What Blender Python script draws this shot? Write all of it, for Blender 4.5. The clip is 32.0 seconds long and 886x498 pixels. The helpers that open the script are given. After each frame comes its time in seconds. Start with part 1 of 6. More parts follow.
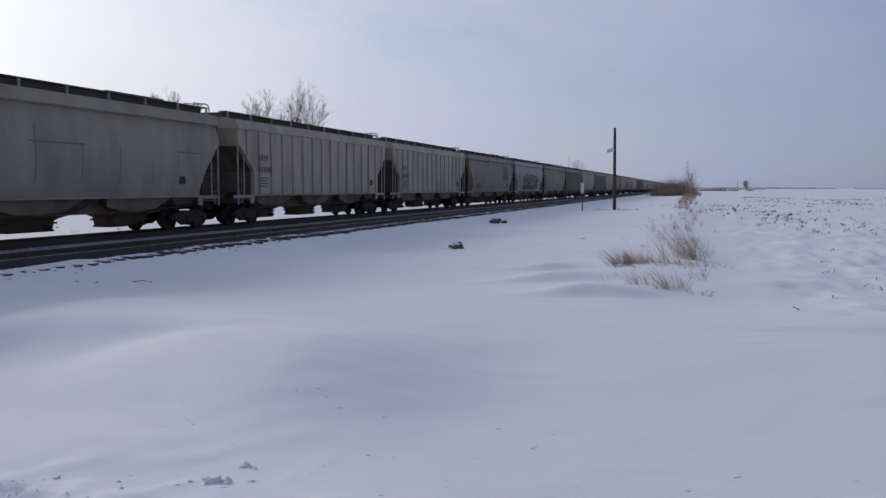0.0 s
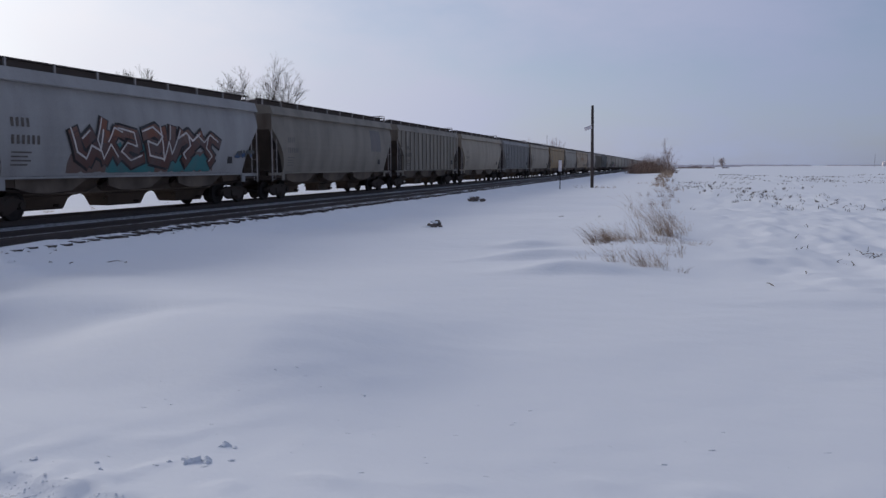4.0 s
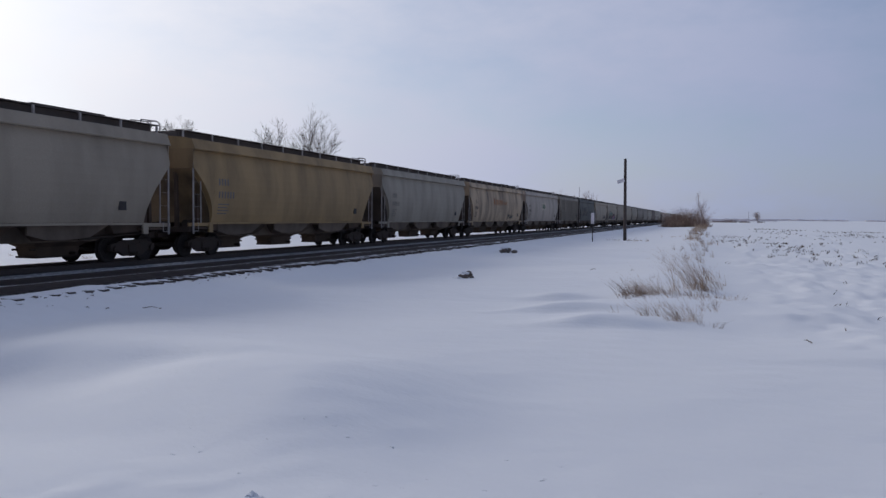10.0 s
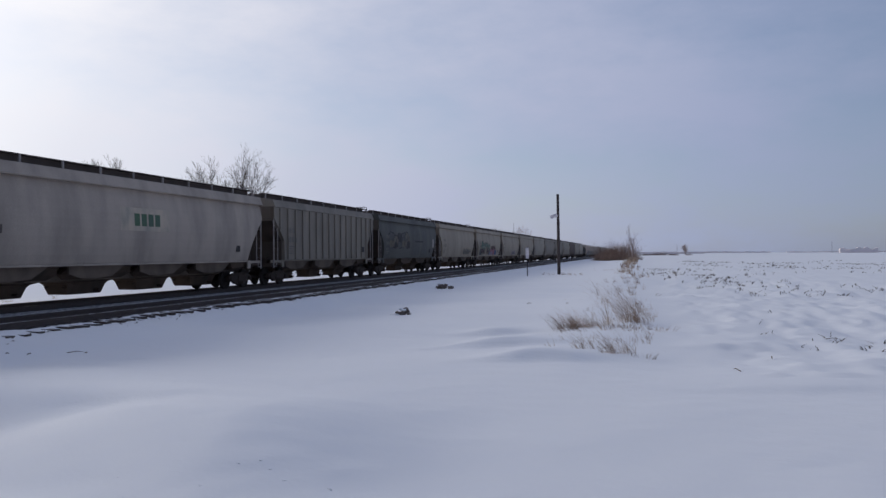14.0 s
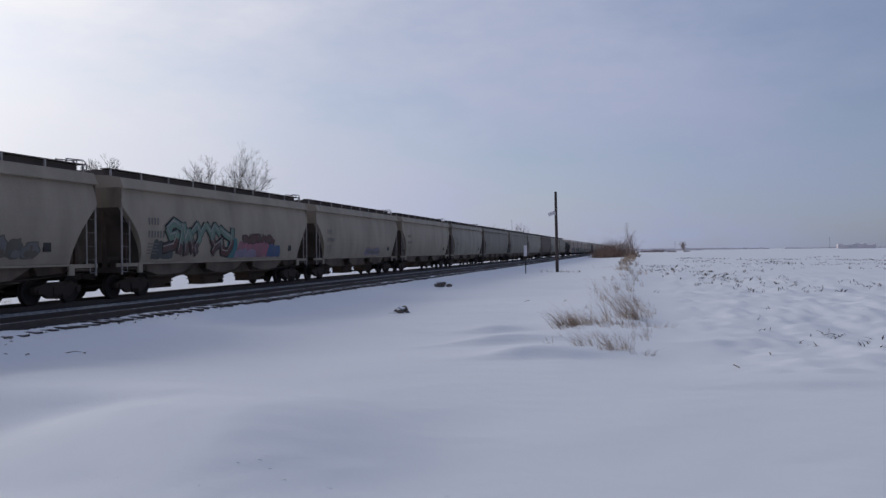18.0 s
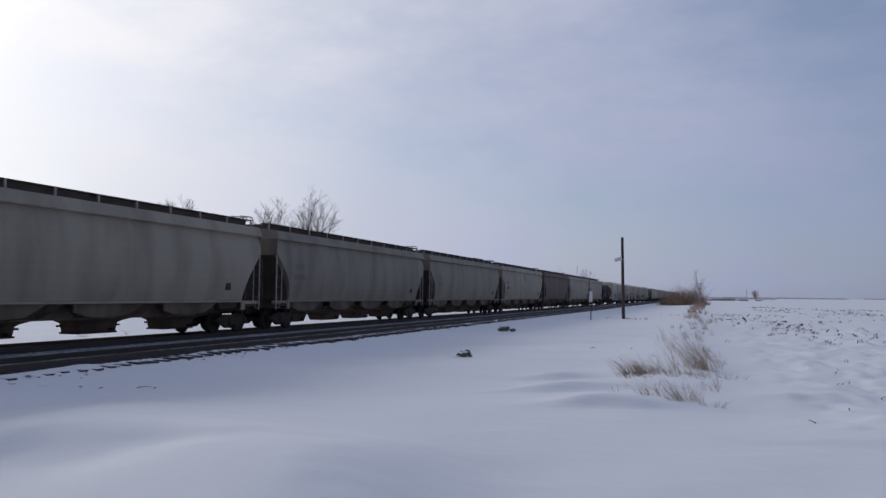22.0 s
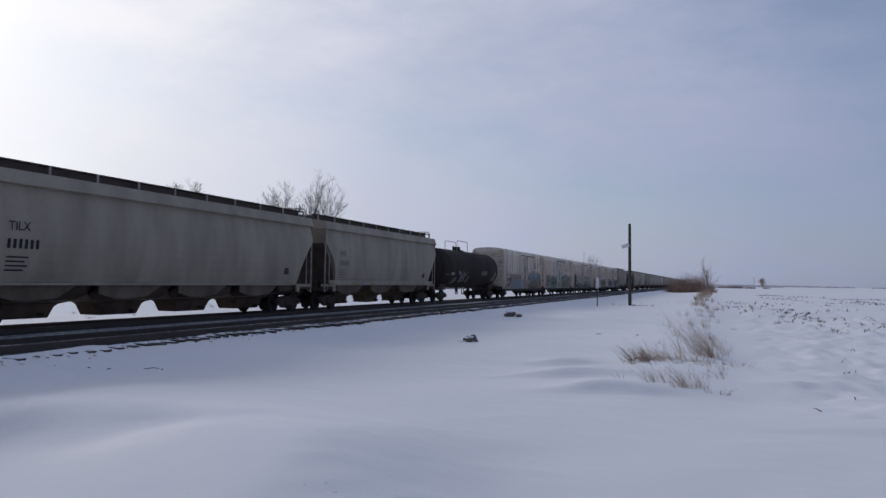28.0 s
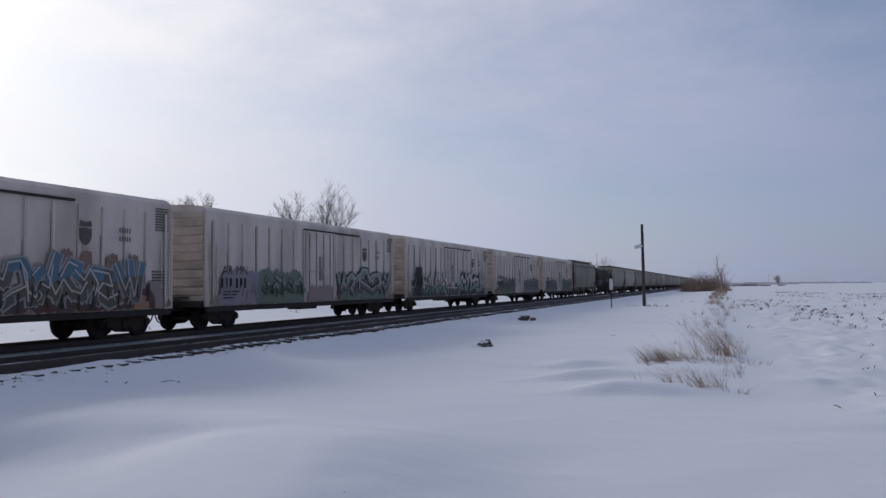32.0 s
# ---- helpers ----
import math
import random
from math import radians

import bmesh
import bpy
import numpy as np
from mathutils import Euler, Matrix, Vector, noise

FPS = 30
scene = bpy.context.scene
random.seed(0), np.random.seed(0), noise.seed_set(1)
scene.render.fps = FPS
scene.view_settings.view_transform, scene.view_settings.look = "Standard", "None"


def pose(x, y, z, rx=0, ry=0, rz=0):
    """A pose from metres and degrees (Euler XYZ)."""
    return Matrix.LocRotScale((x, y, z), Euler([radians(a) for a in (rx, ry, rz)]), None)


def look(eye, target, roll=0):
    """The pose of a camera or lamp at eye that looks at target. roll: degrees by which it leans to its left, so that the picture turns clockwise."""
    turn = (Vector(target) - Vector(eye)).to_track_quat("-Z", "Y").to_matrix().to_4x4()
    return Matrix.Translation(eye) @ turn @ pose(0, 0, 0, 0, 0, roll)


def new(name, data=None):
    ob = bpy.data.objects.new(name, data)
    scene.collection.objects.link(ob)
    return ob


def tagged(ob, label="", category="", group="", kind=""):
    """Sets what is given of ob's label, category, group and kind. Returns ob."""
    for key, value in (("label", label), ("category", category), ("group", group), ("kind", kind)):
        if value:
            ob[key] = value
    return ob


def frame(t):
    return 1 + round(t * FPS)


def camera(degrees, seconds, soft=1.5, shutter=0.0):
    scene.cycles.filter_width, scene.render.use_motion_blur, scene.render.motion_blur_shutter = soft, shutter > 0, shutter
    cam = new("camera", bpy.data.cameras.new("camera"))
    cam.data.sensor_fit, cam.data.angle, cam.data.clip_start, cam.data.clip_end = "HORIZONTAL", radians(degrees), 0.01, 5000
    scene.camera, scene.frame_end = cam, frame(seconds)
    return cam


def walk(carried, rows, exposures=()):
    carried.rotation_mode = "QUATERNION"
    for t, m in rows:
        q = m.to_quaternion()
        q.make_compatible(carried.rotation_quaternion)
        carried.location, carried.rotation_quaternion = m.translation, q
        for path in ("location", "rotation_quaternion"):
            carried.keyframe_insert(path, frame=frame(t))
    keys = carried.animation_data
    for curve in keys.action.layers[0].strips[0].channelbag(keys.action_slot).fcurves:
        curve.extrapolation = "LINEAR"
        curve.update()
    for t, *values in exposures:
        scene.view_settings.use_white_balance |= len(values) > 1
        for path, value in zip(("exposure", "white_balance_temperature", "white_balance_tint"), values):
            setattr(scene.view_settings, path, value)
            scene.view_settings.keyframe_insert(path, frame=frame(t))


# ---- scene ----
# ---- the camera, standing by the crossing and turning in the hand ----
cam = camera(58.2, 32.0, soft=1.45, shutter=0.0)
EYE = 1.65
TURNS = [(0, 17.50, -4.39, -0.04), (0.5, 17.38, -4.08, -0.00), (1, 17.26, -3.51, 0.29), (1.5, 17.25, -3.89, 0.47),
         (2, 16.74, -4.88, 0.47), (2.5, 16.57, -6.13, 0.30), (3, 16.47, -6.40, -0.01), (3.5, 16.10, -6.41, -0.39),
         (4, 15.93, -5.95, 0.12), (4.5, 15.98, -5.12, -0.14), (6.5, 16.50, -3.73, 0.36), (7, 16.94, -4.04, 0.62),
         (7.5, 17.41, -4.36, 0.48), (8, 17.82, -4.45, 0.19), (8.5, 18.20, -4.58, 0.30), (9, 18.36, -4.32, 0.21),
         (9.5, 18.25, -3.47, 0.43), (10, 18.24, -2.30, -0.51), (10.5, 19.54, -0.56, 0.13), (11, 20.42, 0.48, 0.47),
         (11.5, 20.30, 0.85, -0.01), (12, 18.98, 0.96, 0.18), (12.5, 17.86, 0.88, 0.03), (13, 16.31, 0.75, -0.03),
         (13.5, 14.79, 0.29, 0.13), (14, 13.64, 0.33, 0.29), (14.5, 13.31, 0.33, -0.00), (16.5, 14.31, 0.81, 0.40),
         (17, 14.18, 0.75, 0.55), (17.5, 13.66, 0.46, 0.60), (18, 13.51, 0.19, 0.61), (18.5, 13.74, 0.22, 0.41),
         (19, 13.76, 0.37, 0.22), (19.5, 14.20, 0.82, 1.47), (20, 15.77, 1.64, 1.11), (20.5, 16.72, 1.96, 0.67),
         (21, 17.57, 2.74, -0.51), (21.5, 17.85, 3.31, -0.60), (22, 18.10, 3.33, -0.50), (22.5, 17.72, 3.15, -0.89),
         (23, 17.45, 2.43, -0.20), (23.5, 16.94, 1.91, -0.30), (24, 16.70, 1.80, -0.87), (24.5, 16.14, 2.38, -0.60),
         (25, 16.17, 1.81, 0.28), (25.5, 15.67, 1.04, 0.14), (27.5, 18.46, 2.59, -0.99), (28, 18.57, 2.24, -1.04),
         (28.5, 18.73, 2.05, -1.04), (29, 18.41, 2.07, -0.71), (29.5, 18.24, 2.01, -0.91), (30, 18.42, 2.10, -0.81),
         (30.5, 18.46, 2.19, -0.68), (31, 18.92, 2.46, -0.54), (31.5, 19.21, 2.46, 0.09), (32, 19.51, 2.64, 0.48)]
walk(cam, [(t, pose(0, 0, EYE, 90 + p, r, y)) for t, y, p, r in TURNS],
     exposures=[(0.0, 0.06), (9.0, 0.06), (12.0, 0.07), (14.5, 0.06), (16.5, 0.0), (32.0, -0.01)])

# ---- light: a veiled winter sun ahead to the left, thin cloud over a pale sky ----
SUN_LEFT, SUN_UP = 62.0, 25.0          # degrees left of the track's line, and above the horizon
sun_way = Vector((-math.sin(radians(SUN_LEFT)) * math.cos(radians(SUN_UP)),
                  math.cos(radians(SUN_LEFT)) * math.cos(radians(SUN_UP)), math.sin(radians(SUN_UP))))


def make_world():
    world = bpy.data.worlds.new("winter_sky")
    scene.world = world
    world.use_nodes = True
    nt = world.node_tree
    nt.nodes.clear()
    N, K = nt.nodes.new, nt.links.new
    out, bg = N("ShaderNodeOutputWorld"), N("ShaderNodeBackground")
    sky = N("ShaderNodeTexSky")
    sky.sky_type, sky.sun_disc = "NISHITA", False
    sky.sun_elevation, sky.sun_rotation = radians(SUN_UP), radians(-SUN_LEFT)
    sky.dust_density, sky.air_density, sky.ozone_density = 1.0, 1.0, 2.5
    gain = N("ShaderNodeMix"); gain.data_type, gain.blend_type = "RGBA", "MULTIPLY"
    gain.inputs[0].default_value = 1.0
    K(sky.outputs[0], gain.inputs[6]); gain.inputs[7].default_value = (0.075, 0.078, 0.085, 1)
    co = N("ShaderNodeTexCoord")
    # thin cloud: brightness falls off with the angle from the sun
    dot = N("ShaderNodeVectorMath"); dot.operation = "DOT_PRODUCT"
    nrm = N("ShaderNodeVectorMath"); nrm.operation = "NORMALIZE"
    K(co.outputs["Generated"], nrm.inputs[0])
    K(nrm.outputs[0], dot.inputs[0]); dot.inputs[1].default_value = sun_way
    ramp = N("ShaderNodeValToRGB")
    els = ramp.color_ramp.elements
    els[0].position, els[0].color = 0.0, (0.205, 0.250, 0.375, 1)
    els[1].position, els[1].color = 1.0, (1.25, 1.22, 1.20, 1)
    for p, c in ((0.40, (0.325, 0.37, 0.53)), (0.60, (0.42, 0.455, 0.605)), (0.75, (0.54, 0.565, 0.69)), (0.88, (0.76, 0.77, 0.85)), (0.95, (0.98, 0.97, 1.0))):
        e = els.new(p); e.color = (*c, 1)
    K(dot.outputs["Value"], ramp.inputs[0])
    stretch = N("ShaderNodeVectorMath"); stretch.operation = "MULTIPLY"
    K(nrm.outputs[0], stretch.inputs[0]); stretch.inputs[1].default_value = (1.0, 1.0, 2.4)
    veil = N("ShaderNodeTexNoise")
    veil.inputs["Scale"].default_value, veil.inputs["Detail"].default_value, veil.inputs["Roughness"].default_value = 3.1, 8.0, 0.60
    K(stretch.outputs[0], veil.inputs["Vector"])
    cover = N("ShaderNodeMapRange")
    cover.inputs[1].default_value, cover.inputs[2].default_value, cover.inputs[3].default_value, cover.inputs[4].default_value = 0.34, 0.62, 0.55, 1.0
    K(veil.outputs[0], cover.inputs[0])
    height, thin, away, cut = N("ShaderNodeSeparateXYZ"), N("ShaderNodeMapRange"), N("ShaderNodeMapRange"), N("ShaderNodeMath")
    K(nrm.outputs[0], height.inputs[0]); K(height.outputs[2], thin.inputs[0])
    thin.inputs[1].default_value, thin.inputs[2].default_value = 0.14, 0.50
    K(dot.outputs["Value"], away.inputs[0])
    away.inputs[1].default_value, away.inputs[2].default_value, away.inputs[3].default_value, away.inputs[4].default_value = 0.35, 0.80, 0.20, 0.0
    cut.operation = "MULTIPLY"
    K(thin.outputs[0], cut.inputs[0]); K(away.outputs[0], cut.inputs[1])
    veiled = N("ShaderNodeMath"); veiled.operation, veiled.use_clamp = "SUBTRACT", True
    K(cover.outputs[0], veiled.inputs[0]); K(cut.outputs[0], veiled.inputs[1])
    mix = N("ShaderNodeMix"); mix.data_type = "RGBA"
    K(veiled.outputs[0], mix.inputs[0]); K(gain.outputs[2], mix.inputs[6]); K(ramp.outputs[0], mix.inputs[7])
    K(mix.outputs[2], bg.inputs[0]); bg.inputs[1].default_value = 1.0
    K(bg.outputs[0], out.inputs[0])


make_world()
lamp = bpy.data.lights.new("sun", "SUN")
lamp.energy, lamp.angle, lamp.color = 1.0, radians(11), (1.0, 0.96, 0.90)
sun = new("sun", lamp)
sun.matrix_world = look(sun_way * 300, (0, 0, 0))


# ---- materials ----
def material(name, base, rough=0.7, metal=0.0, dirt=None, amount=0.5, scale=3.0, fine=40.0, bump=0.15, streak=0.0, specular=0.4):
    """Paint or stone with large stains, fine grain and relief. streak: how far the stains run downwards."""
    m = bpy.data.materials.new(name)
    m.use_nodes = True
    nt = m.node_tree
    N, K = nt.nodes.new, nt.links.new
    b = nt.nodes["Principled BSDF"]
    b.inputs["Roughness"].default_value, b.inputs["Metallic"].default_value = rough, metal
    b.inputs["Specular IOR Level"].default_value = specular
    co = N("ShaderNodeTexCoord")
    info = N("ShaderNodeObjectInfo")
    off = N("ShaderNodeVectorMath"); off.operation = "MULTIPLY_ADD"
    comb = N("ShaderNodeCombineXYZ")
    for k in range(3):
        K(info.outputs["Random"], comb.inputs[k])
    off.inputs[1].default_value = (37.0, 53.0, 11.0)
    K(comb.outputs[0], off.inputs[0]); K(co.outputs["Object"], off.inputs[2])
    mp = N("ShaderNodeMapping"); mp.inputs["Scale"].default_value = (1, 1, 1 - 0.92 * streak)
    K(off.outputs[0], mp.inputs[0])
    big, small = N("ShaderNodeTexNoise"), N("ShaderNodeTexNoise")
    big.inputs["Scale"].default_value, big.inputs["Detail"].default_value = scale, 5
    small.inputs["Scale"].default_value, small.inputs["Detail"].default_value = fine, 4
    K(mp.outputs[0], big.inputs["Vector"]); K(off.outputs[0], small.inputs["Vector"])
    rmp = N("ShaderNodeMapRange")
    rmp.inputs[1].default_value, rmp.inputs[2].default_value, rmp.inputs[3].default_value, rmp.inputs[4].default_value = 0.40, 0.72, 0.0, amount
    K(big.outputs[0], rmp.inputs[0])
    mix = N("ShaderNodeMix"); mix.data_type = "RGBA"
    m["base"] = base
    base = (base[0] * 1.14, base[1] * 1.01, base[2] * 0.97)
    mix.inputs[6].default_value = (*base, 1)
    mix.inputs[7].default_value = (*(dirt or tuple(c * 0.45 for c in base)), 1)
    K(rmp.outputs[0], mix.inputs[0])
    grain = N("ShaderNodeMapRange"); grain.inputs[3].default_value, grain.inputs[4].default_value = 0.80, 1.18
    K(small.outputs[0], grain.inputs[0])
    mul = N("ShaderNodeMix"); mul.data_type, mul.blend_type = "RGBA", "MULTIPLY"; mul.inputs[0].default_value = 1.0
    K(mix.outputs[2], mul.inputs[6]); K(grain.outputs[0], mul.inputs[7])
    K(mul.outputs[2], b.inputs["Base Color"])
    bp = N("ShaderNodeBump"); bp.inputs["Strength"].default_value, bp.inputs["Distance"].default_value = bump, 0.02
    K(small.outputs[0], bp.inputs["Height"]); K(bp.outputs[0], b.inputs["Normal"])
    return m


def snow_on_top(m):
    """Dry snow lying in patches on the upward faces."""
    nt = m.node_tree
    N, K = nt.nodes.new, nt.links.new
    b = nt.nodes["Principled BSDF"]
    was = b.inputs["Base Color"].links[0].from_socket
    geo, sep = N("ShaderNodeNewGeometry"), N("ShaderNodeSeparateXYZ")
    K(geo.outputs["True Normal"], sep.inputs[0])
    up = N("ShaderNodeMapRange"); up.inputs[1].default_value, up.inputs[2].default_value = 0.75, 0.9
    K(sep.outputs[2], up.inputs[0])
    tex = N("ShaderNodeTexNoise"); tex.inputs["Scale"].default_value, tex.inputs["Detail"].default_value = 4.0, 5
    K(geo.outputs["Position"], tex.inputs["Vector"])
    lie = N("ShaderNodeMapRange"); lie.inputs[1].default_value, lie.inputs[2].default_value = 0.36, 0.52
    K(tex.outputs[0], lie.inputs[0])
    both = N("ShaderNodeMath"); both.operation = "MULTIPLY"
    K(up.outputs[0], both.inputs[0]); K(lie.outputs[0], both.inputs[1])
    mix = N("ShaderNodeMix"); mix.data_type = "RGBA"; mix.inputs[7].default_value = (0.72, 0.735, 0.775, 1)
    K(both.outputs[0], mix.inputs[0]); K(was, mix.inputs[6]); K(mix.outputs[2], b.inputs["Base Color"])


def snow_material(name, dusted=0.0, under=(0.06, 0.055, 0.055), speck=6.0):
    """Wind-packed snow; dusted: the share of stone or soil that shows through."""
    m = bpy.data.materials.new(name)
    m.use_nodes = True
    nt = m.node_tree
    N, K = nt.nodes.new, nt.links.new
    b = nt.nodes["Principled BSDF"]
    b.inputs["Roughness"].default_value, b.inputs["Specular IOR Level"].default_value = 0.75, 0.25
    co = N("ShaderNodeTexCoord")
    mp = N("ShaderNodeMapping"); mp.inputs["Rotation"].default_value, mp.inputs["Scale"].default_value = (0, 0, radians(28)), (0.75, 1.0, 1.0)
    K(co.outputs["Object"], mp.inputs[0])
    big, mid, fine = N("ShaderNodeTexNoise"), N("ShaderNodeTexNoise"), N("ShaderNodeTexNoise")
    for n, s, d in ((big, 0.25, 4), (mid, 3.0, 6), (fine, 20.0, 4)):
        n.inputs["Scale"].default_value, n.inputs["Detail"].default_value = s, d
        K(mp.outputs[0], n.inputs["Vector"])
    tone = N("ShaderNodeMix"); tone.data_type = "RGBA"
    tone.inputs[6].default_value, tone.inputs[7].default_value = (0.72, 0.735, 0.78, 1), (0.80, 0.81, 0.835, 1)
    K(big.outputs[0], tone.inputs[0])
    last = tone.outputs[2]
    if dusted > 0:
        bare = N("ShaderNodeTexNoise"); bare.inputs["Scale"].default_value, bare.inputs["Detail"].default_value = speck, 7
        bare.inputs["Roughness"].default_value = 0.7
        K(co.outputs["Object"], bare.inputs["Vector"])
        cut = N("ShaderNodeMapRange")
        cut.inputs[1].default_value, cut.inputs[2].default_value = 0.52 - 0.30 * dusted, 0.72 - 0.30 * dusted
        K(bare.outputs[0], cut.inputs[0])
        soil = N("ShaderNodeMix"); soil.data_type = "RGBA"
        K(cut.outputs[0], soil.inputs[0]); K(last, soil.inputs[6]); soil.inputs[7].default_value = (*under, 1)
        last = soil.outputs[2]
    K(last, b.inputs["Base Color"])
    add = N("ShaderNodeMath"); add.operation = "MULTIPLY_ADD"; add.inputs[1].default_value = 0.22
    K(fine.outputs[0], add.inputs[0]); K(mid.outputs[0], add.inputs[2])
    bp = N("ShaderNodeBump"); bp.inputs["Strength"].default_value, bp.inputs["Distance"].default_value = 0.40, 0.045
    K(add.outputs[0], bp.inputs["Height"]); K(bp.outputs[0], b.inputs["Normal"])
    return m


SNOW = snow_material("snow")
BALLAST = snow_material("ballast_dusted_with_snow", 0.48, (0.185, 0.176, 0.172), 7.0)
RAIL = material("rail_steel", (0.066, 0.060, 0.059), 0.65, 0.3, (0.09, 0.066, 0.054), 0.6, 2.0)
TIE = material("creosoted_tie", (0.060, 0.050, 0.045), 0.9, 0, (0.11, 0.10, 0.095), 0.6, 5.0)
snow_on_top(TIE)
STEEL = material("truck_iron", (0.044, 0.036, 0.030), 0.85, 0.1, (0.070, 0.037, 0.027), 0.5, 4.0)
WHEEL = material("wheel_steel", (0.032, 0.027, 0.025), 0.75, 0.3, (0.020, 0.017, 0.016), 0.7, 4.0)
ROOF = material("sooty_roof", (0.115, 0.100, 0.090), 0.8, 0.0, (0.08, 0.072, 0.066), 0.7, 1.2)
CHUTE = material("grimy_hopper", (0.080, 0.058, 0.043), 0.85, 0.0, (0.026, 0.018, 0.014), 0.8, 1.6, streak=0.4)
BOARD = material("dark_roof_walk", (0.085, 0.074, 0.068), 0.85, 0, (0.045, 0.04, 0.036), 0.6, 2.0)
# worn pale paint; on hopper ladders its paleness is painted-in sun on the edges
PALE = material("pale_worn_and_edge_lit_paint", (0.36, 0.36, 0.35), 0.7, 0.1, (0.14, 0.12, 0.11), 0.6, 3.0)
DARK = material("black_iron", (0.034, 0.031, 0.030), 0.7, 0.2, (0.06, 0.045, 0.035), 0.5, 3.0)
BARK = material("winter_bark", (0.034, 0.028, 0.025), 0.95, 0, (0.03, 0.025, 0.022), 0.6, 2.0)
TWIG = material("bare_twigs", (0.040, 0.033, 0.029), 0.95)
# twigs for distant trees and hedge, paled by haze painted into the colour
HAZY = material("hazed_far_twigs", (0.36, 0.33, 0.32), 0.95)
DIRTY_SNOW = snow_material("dirty_snow", 0.12, (0.30, 0.28, 0.27), 14.0)
BRUSH = material("brown_brush", (0.29, 0.225, 0.18), 0.95, 0, (0.07, 0.05, 0.04), 0.6, 1.0)
STRAW = material("dry_grass", (0.48, 0.405, 0.31), 0.9, 0, (0.20, 0.165, 0.125), 0.8, 3.0)
STEMS = material("dark_dry_stems", (0.27, 0.20, 0.15), 0.9, 0, (0.10, 0.08, 0.065), 0.8, 3.0)
STALK = material("corn_stubble", (0.15, 0.125, 0.10), 0.9, 0, (0.06, 0.052, 0.045), 0.7, 3.0)
POLE = material("weathered_pole", (0.075, 0.065, 0.06), 0.95, 0, (0.035, 0.03, 0.03), 0.7, 2.0, streak=0.8)
# far woods: distance haze is put into this pale base colour
FAR = material("hazed_far_woods", (0.68, 0.68, 0.71), 1.0, 0, (0.56, 0.56, 0.58), 0.6, 0.05)
STONE = material("dirty_stone", (0.17, 0.155, 0.14), 0.9, 0, (0.06, 0.05, 0.045), 0.7, 5.0)
WHITE = material("white_board", (0.75, 0.76, 0.78), 0.6)


# ---- mesh helpers ----
def to_mesh(name, bm, smooth=False):
    me = bpy.data.meshes.new(name)
    bmesh.ops.recalc_face_normals(bm, faces=bm.faces)
    bm.to_mesh(me)
    bm.free()
    if smooth:
        for p in me.polygons:
            p.use_smooth = True
    return me


def put(name, me, mat, parent=None, m=None, label=""):
    """Links a mesh as one object, its paint set on the object so that alike meshes are shared."""
    ob = new(name, me)
    if not me.materials:
        me.materials.append(mat)
    if me.materials[0] is not mat:
        ob.material_slots[0].link = "OBJECT"
        ob.material_slots[0].material = mat
    if parent is not None:
        ob.parent = parent
    if m is not None:
        ob.matrix_basis = m
    if label:
        tagged(ob, label)
    return ob


def part(name, bm, mat, parent, label="", smooth=False):
    return put(name, to_mesh(name, bm, smooth), mat, parent, None, label)


def box(bm, x, y, z, sx, sy, sz, m=None):
    vs = [bm.verts.new((x + a * sx / 2, y + b * sy / 2, z + c * sz / 2)) for a in (-1, 1) for b in (-1, 1) for c in (-1, 1)]
    if m is not None:
        for v in vs:
            v.co = m @ v.co
    for f in ((0, 1, 3, 2), (4, 6, 7, 5), (0, 4, 5, 1), (2, 3, 7, 6), (0, 2, 6, 4), (1, 5, 7, 3)):
        bm.faces.new([vs[i] for i in f])


def rod(bm, a, b, r0, r1=None, seg=8, caps=True):
    a, b = Vector(a), Vector(b)
    r1 = r0 if r1 is None else r1
    d = (b - a).normalized()
    u = d.orthogonal().normalized()
    w = d.cross(u)
    rings = []
    for p, r in ((a, r0), (b, r1)):
        rings.append([bm.verts.new(p + (u * math.cos(k * math.tau / seg) + w * math.sin(k * math.tau / seg)) * r) for k in range(seg)])
    for k in range(seg):
        bm.faces.new((rings[0][k], rings[0][(k + 1) % seg], rings[1][(k + 1) % seg], rings[1][k]))
    if caps:
        bm.faces.new(rings[0][::-1])
        bm.faces.new(rings[1])


def prism(bm, poly, x0, x1):
    """A polygon of (y, z) drawn out from x0 to x1."""
    a = [bm.verts.new((x0, y, z)) for y, z in poly]
    b = [bm.verts.new((x1, y, z)) for y, z in poly]
    n = len(poly)
    for k in range(n):
        bm.faces.new((a[k], a[(k + 1) % n], b[(k + 1) % n], b[k]))
    bm.faces.new(a[::-1])
    bm.faces.new(b)


def lathe(bm, profile, seg=28):
    """Profile of (x, r) turned about the x axis."""
    rings = [[bm.verts.new((x, r * math.cos(k * math.tau / seg), r * math.sin(k * math.tau / seg))) for k in range(seg)] for x, r in profile]
    for p, q in zip(rings, rings[1:]):
        for k in range(seg):
            bm.faces.new((p[k], p[(k + 1) % seg], q[(k + 1) % seg], q[k]))
    bm.faces.new(rings[0][::-1])
    bm.faces.new(rings[-1])


# ---- the ground ----
RAIL_TOP = 0.05
TRACK_1, TRACK_2 = -19.5, -15.2      # the train's track, and the empty one before it


def smooth(a, b, x):
    t = min(1.0, max(0.0, (x - a) / (b - a)))
    return t * t * (3 - 2 * t)


